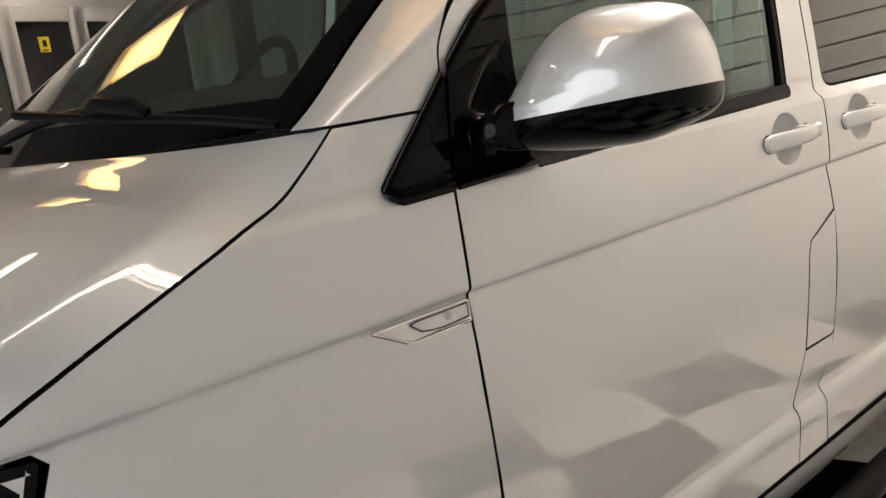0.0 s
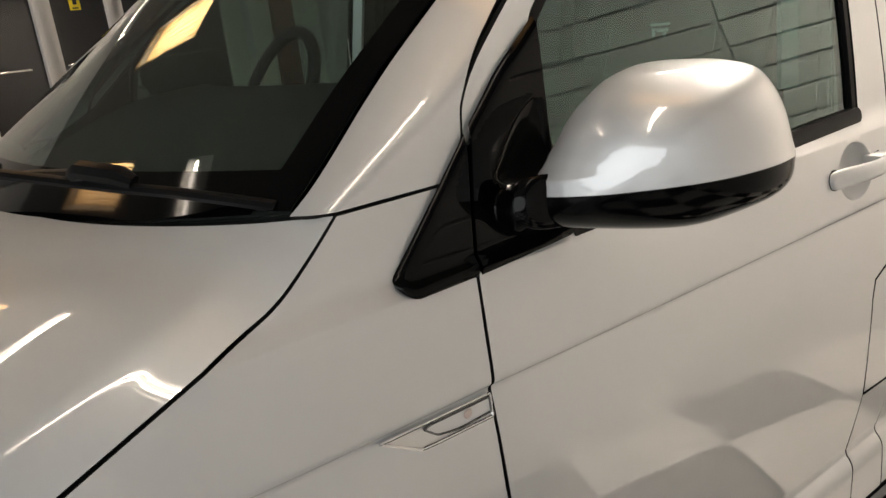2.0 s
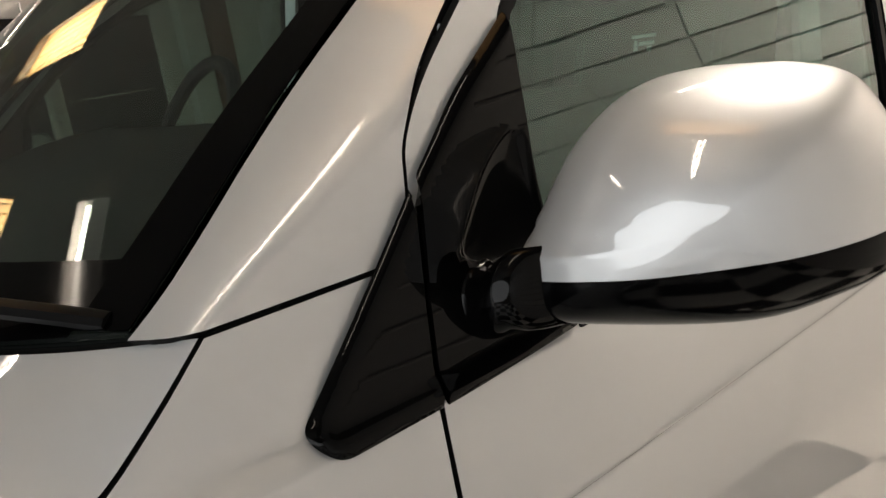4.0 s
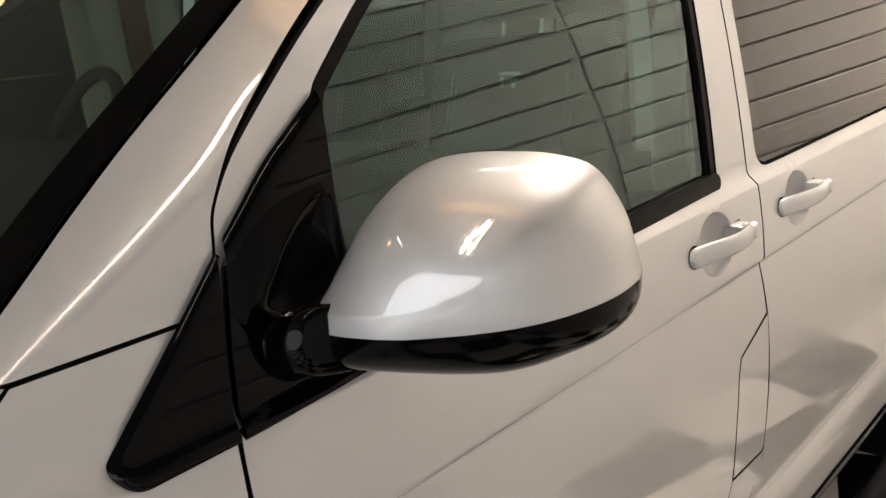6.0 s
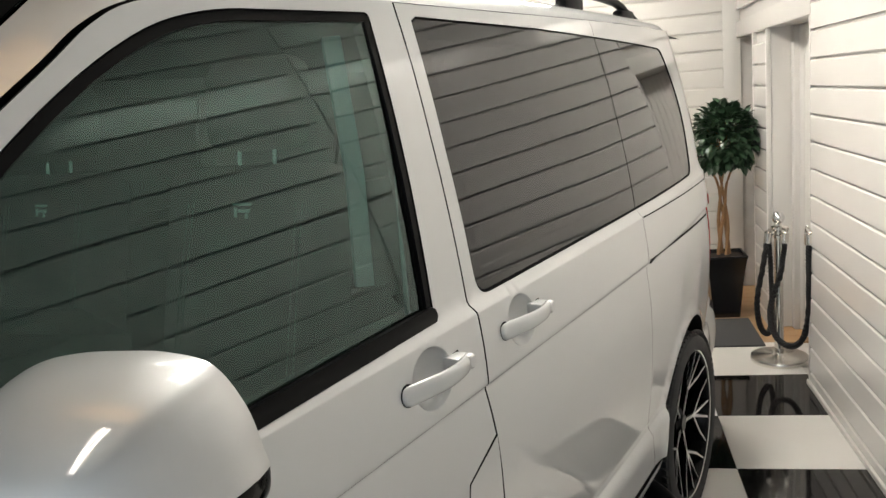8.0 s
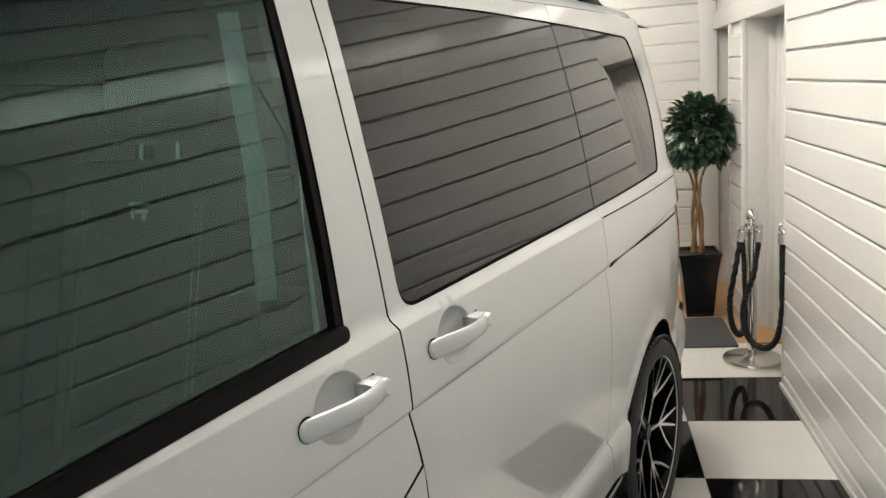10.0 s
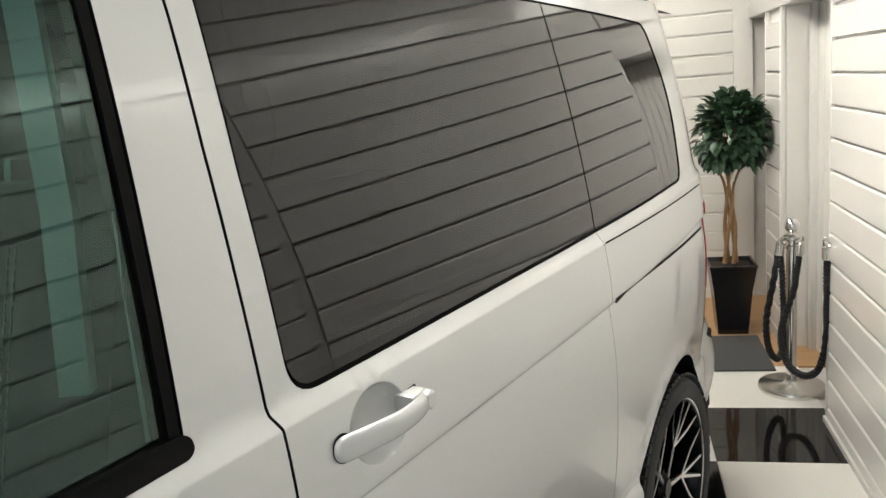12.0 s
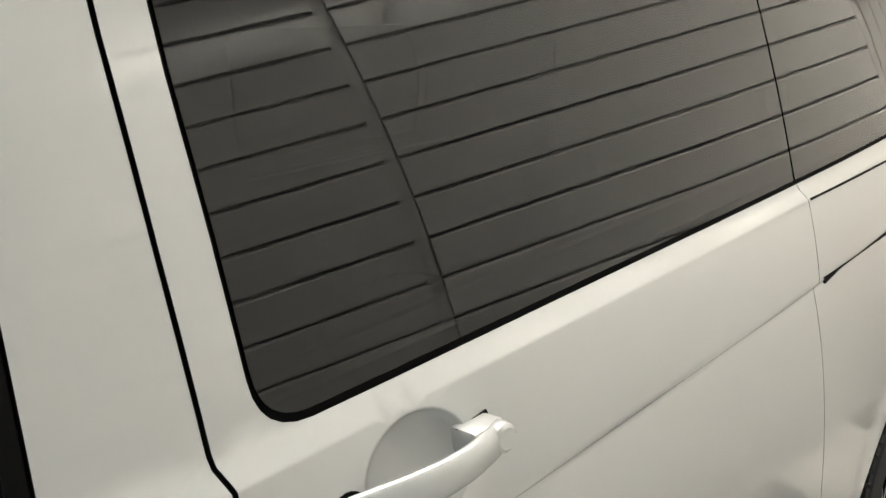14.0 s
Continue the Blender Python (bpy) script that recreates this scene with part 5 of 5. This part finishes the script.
# ---- things ----
def plant(v, u):
    m = ROOM @ Matrix.Translation((v, u, 0))
    p = thing("potted_tree", "round-crowned ficus tree in a tall black pot", "potted plant", m)
    bm = bmesh.new()
    def sq(h, z):
        return [Vector((sx * h, sy * h, z)) for sx, sy in ((-1, -1), (1, -1), (1, 1), (-1, 1))]
    levels = [(0.085, 0.0), (0.095, 0.12), (0.108, 0.27), (0.128, 0.405), (0.133, 0.415), (0.133, 0.427), (0.120, 0.427), (0.115, 0.40)]
    rings = [[bm.verts.new(c) for c in sq(h, z)] for h, z in levels]
    for a, b in zip(rings, rings[1:]):
        for i in range(4):
            bm.faces.new((a[i], a[(i + 1) % 4], b[(i + 1) % 4], b[i]))
    bm.faces.new(rings[0][::-1])
    part("pot", bm, POT, p, "tapered square black pot", angle=20)
    bm = bmesh.new()
    grid(bm, 6, 6, lambda a, b: Vector((-0.115 + 0.23 * a, -0.115 + 0.23 * b, 0.402 + 0.008 * noise.noise(Vector((a * 5, b * 5, 0))))))
    part("soil", bm, SOIL, p)
    rnd = random.Random(4)
    c = Vector((0.02, 0, 1.165))
    for k in range(4):
        a = k * 1.7
        bm = bmesh.new()
        pts = [Vector((0.035 * math.cos(a), 0.035 * math.sin(a), 0.42)), Vector((0.03 * math.cos(a + 0.9), 0.03 * math.sin(a + 0.9), 0.62)), Vector((0.022 * math.cos(a + 1.9), 0.022 * math.sin(a + 1.9), 0.76)), Vector((0.025 * math.cos(a + 2.7), 0.025 * math.sin(a + 2.7), 0.88)), Vector((0.06 * math.cos(a + 3), 0.06 * math.sin(a + 3), 0.98)), Vector((0.11 * math.cos(a + 3.1), 0.11 * math.sin(a + 3.1), 1.12))]
        tube(bm, smooth_line(pts, 5), [0.013 - 0.0003 * i for i in range(26)], 8)
        part("trunk", bm, BARK, p, "slender braided stem")
    bm = bmesh.new()
    for k in range(36):
        d = Vector((rnd.uniform(-1, 1), rnd.uniform(-1, 1), rnd.uniform(-0.6, 1))).normalized()
        tube(bm, [(0.02 * d.x, 0.02 * d.y, 1.0), c + d * 0.10, c + Vector((d.x * 0.17, d.y * 0.17, d.z * 0.19))], [0.006, 0.004, 0.002], 5)
    part("branches", bm, BARK, p)
    bm = bmesh.new()
    for k in range(1150):
        d = Vector((rnd.gauss(0, 1), rnd.gauss(0, 1), rnd.gauss(0, 1))).normalized()
        r = rnd.uniform(0.22, 1.04) ** 0.6 * (1 + 0.10 * noise.noise(d * 2.2))
        pos = c + Vector((d.x * 0.18 * r, d.y * 0.18 * r, d.z * 0.20 * r + (0.03 if d.z > 0 else 0)))
        if d.z < -0.75:
            pos.z += 0.06
        out = (d + Vector((rnd.uniform(-.6, .6), rnd.uniform(-.6, .6), rnd.uniform(-0.9, 0.2)))).normalized()
        side = out.cross(Vector((rnd.uniform(-.3, .3), rnd.uniform(-.3, .3), 1))).normalized()
        nrm = side.cross(out).normalized()
        L, W = rnd.uniform(0.058, 0.090), rnd.uniform(0.018, 0.027)
        mid = [pos, pos + out * L * 0.35 + nrm * 0.004, pos + out * L * 0.7 + nrm * 0.002, pos + out * L - nrm * 0.008]
        wds = [0.002, W, W * 0.85, 0.0008]
        row = []
        for q, w in zip(mid, wds):
            row.append([bm.verts.new(q - side * w + nrm * w * 0.35), bm.verts.new(q), bm.verts.new(q + side * w + nrm * w * 0.35)])
        for a, b in zip(row, row[1:]):
            bm.faces.new((a[0], a[1], b[1], b[0]))
            bm.faces.new((a[1], a[2], b[2], b[1]))
    me = finish(bm, "leaves", LEAF, True, 60)
    ob = new("leaves", me)
    ob.parent = p
    ob["kind"] = "stuff"
    ob["label"] = "glossy dark green leaves"


plant(2.40, 5.02)

POST_V, POST_U = 2.553, 4.10
st = thing("rope_barrier_post", "polished steel rope barrier post on a round base", "barrier post", ROOM @ Matrix.Translation((POST_V, POST_U, 0)))
bm = bmesh.new()
lathe(bm, [(0, 0.0), (0.150, 0.0), (0.153, 0.006), (0.153, 0.022), (0.149, 0.028), (0.141, 0.030), (0.045, 0.036), (0.032, 0.046), (0, 0.046)], 48)
part("base", bm, BRUSHED, st)
bm = bmesh.new()
lathe(bm, [(0.0, 0.044), (0.0235, 0.044), (0.0235, 0.705), (0.0, 0.705)], 24)
part("pole", bm, STEEL, st)
bm = bmesh.new()
lathe(bm, [(0.024, 0.70), (0.034, 0.705), (0.034, 0.72), (0.027, 0.725), (0.027, 0.745), (0.040, 0.75), (0.040, 0.765), (0.022, 0.772), (0.018, 0.785), (0.0, 0.785)], 24)
part("collar", bm, STEEL, st)
bm = bmesh.new()
lathe(bm, [(0.034 * math.sin(math.pi * k / 12), 0.815 - 0.034 * math.cos(math.pi * k / 12)) for k in range(13)], 24)
part("ball_finial", bm, CHROME, st)
for a in (0, 90, 180, 270):
    bm = bmesh.new()
    tube(bm, smooth_line([(0.03, 0, 0.755), (0.055, 0, 0.757), (0.062, 0, 0.74), (0.052, 0, 0.728)], 5), 0.006, 8)
    bmesh.ops.rotate(bm, verts=bm.verts, matrix=Matrix.Rotation(radians(a + 25), 3, "Z"))
    part("hook", bm, STEEL, st)


def rope(name, pts):
    """A twisted rope with steel end caps."""
    r = thing(name, "twisted black rope with steel ends", "barrier rope", ROOM, "barrier ropes")
    line = smooth_line(pts, 14)
    total = [0.0]
    for a, b in zip(line, line[1:]):
        total.append(total[-1] + (b - a).length)
    for s in range(3):
        bm = bmesh.new()
        strand = []
        for i, p in enumerate(line):
            d = (line[min(i + 1, len(line) - 1)] - line[max(i - 1, 0)]).normalized()
            a = d.cross(Vector((0.3, 1, 0.1))).normalized()
            b = a.cross(d)
            t = total[i] * 2 * math.pi / 0.055 + s * 2 * math.pi / 3
            strand.append(p + 0.0085 * (math.cos(t) * a + math.sin(t) * b))
        tube(bm, strand, 0.0095, 8)
        part("strand", bm, ROPE, r)
    for e, f in ((0, 3), (-1, -4)):
        bm = bmesh.new()
        d = (line[e] - line[f]).normalized()
        tube(bm, [line[e] - d * 0.045, line[e] + d * 0.008, line[e] + d * 0.016], [0.021, 0.021, 0.008], 12)
        part("end_cap", bm, STEEL, r)


rope("barrier_rope", [(2.49, 4.05, 0.732), (2.462, 4.05, 0.558), (2.432, 4.06, 0.366), (2.445, 4.07, 0.222), (2.491, 4.1, 0.157), (2.524, 4.14, 0.232), (2.524, 4.15, 0.465), (2.512, 4.15, 0.72)])
rope("barrier_rope", [(2.577, 4.05, 0.727), (2.553, 4.04, 0.53), (2.5, 4.02, 0.373), (2.487, 3.99, 0.266), (2.51, 3.94, 0.18), (2.563, 3.87, 0.158), (2.597, 3.78, 0.224), (2.615, 3.73, 0.362), (2.613, 3.71, 0.58), (2.609, 3.7, 0.789)])
hook = thing("wall_hook", "small polished steel hook on the wall corner", "hook", ROOM)
bm = bmesh.new()
lathe(bm, [(0, 0.0), (0.020, 0.0), (0.020, 0.006), (0.008, 0.008), (0.008, 0.03), (0, 0.03)], 16, Matrix.Translation((WALL_V - 0.026, 3.70, 0.80)) @ pose(0, 0, 0, 0, -90, 0))
part("plate", bm, STEEL, hook)
bm = bmesh.new()
tube(bm, smooth_line([(WALL_V - 0.045, 3.70, 0.80), (WALL_V - 0.052, 3.70, 0.82), (WALL_V - 0.045, 3.70, 0.835), (WALL_V - 0.036, 3.70, 0.822)], 4), 0.005, 8)
part("ring", bm, STEEL, hook)

bm = bmesh.new()
box(bm, (0.9, 4.33, 0.0), (WALL_V - 0.12, 4.88, 0.012), 0.004)
solo("floor_mat", bm, MAT_GREY, ROOM, "dark grey ribbed entrance mat on the floor", "mat")

# ---- floor pieces ----
bm = bmesh.new()
box(bm, (-TILE / 2 + 0.0008, -TILE / 2 + 0.0008, -0.0115), (TILE / 2 - 0.0008, TILE / 2 - 0.0008, 0.0), 0.0012, segs=1)
tile_w = finish(bm, "tile", TILE_WHITE, False)
bm = bmesh.new()
box(bm, (-TILE / 2 + 0.0008, -TILE / 2 + 0.0008, -0.0115), (TILE / 2 - 0.0008, TILE / 2 - 0.0008, 0.0), 0.0012, segs=1)
tile_b = finish(bm, "tile", TILE_BLACK, False)
for i in range(-12, 1):
    for j in range(-12, 3):
        ob = new("tile", tile_w if (i + j) % 2 == 0 else tile_b)
        ob.parent = floor
        ob.matrix_basis = Matrix.Translation((2.115 + (i + 0.5) * TILE, 2.81 + (j + 0.5) * TILE, 0))
for k in range(12):
    bm = bmesh.new()
    box(bm, (-1.0, 0.001, -0.0115), (WALL_V + 0.42, 0.1115, -0.0005), 0.001, Matrix.Translation((0, 4.408 + k * 0.112, 0)), 1)
    part("floorboard", bm, WOOD, floor, smooth=False)
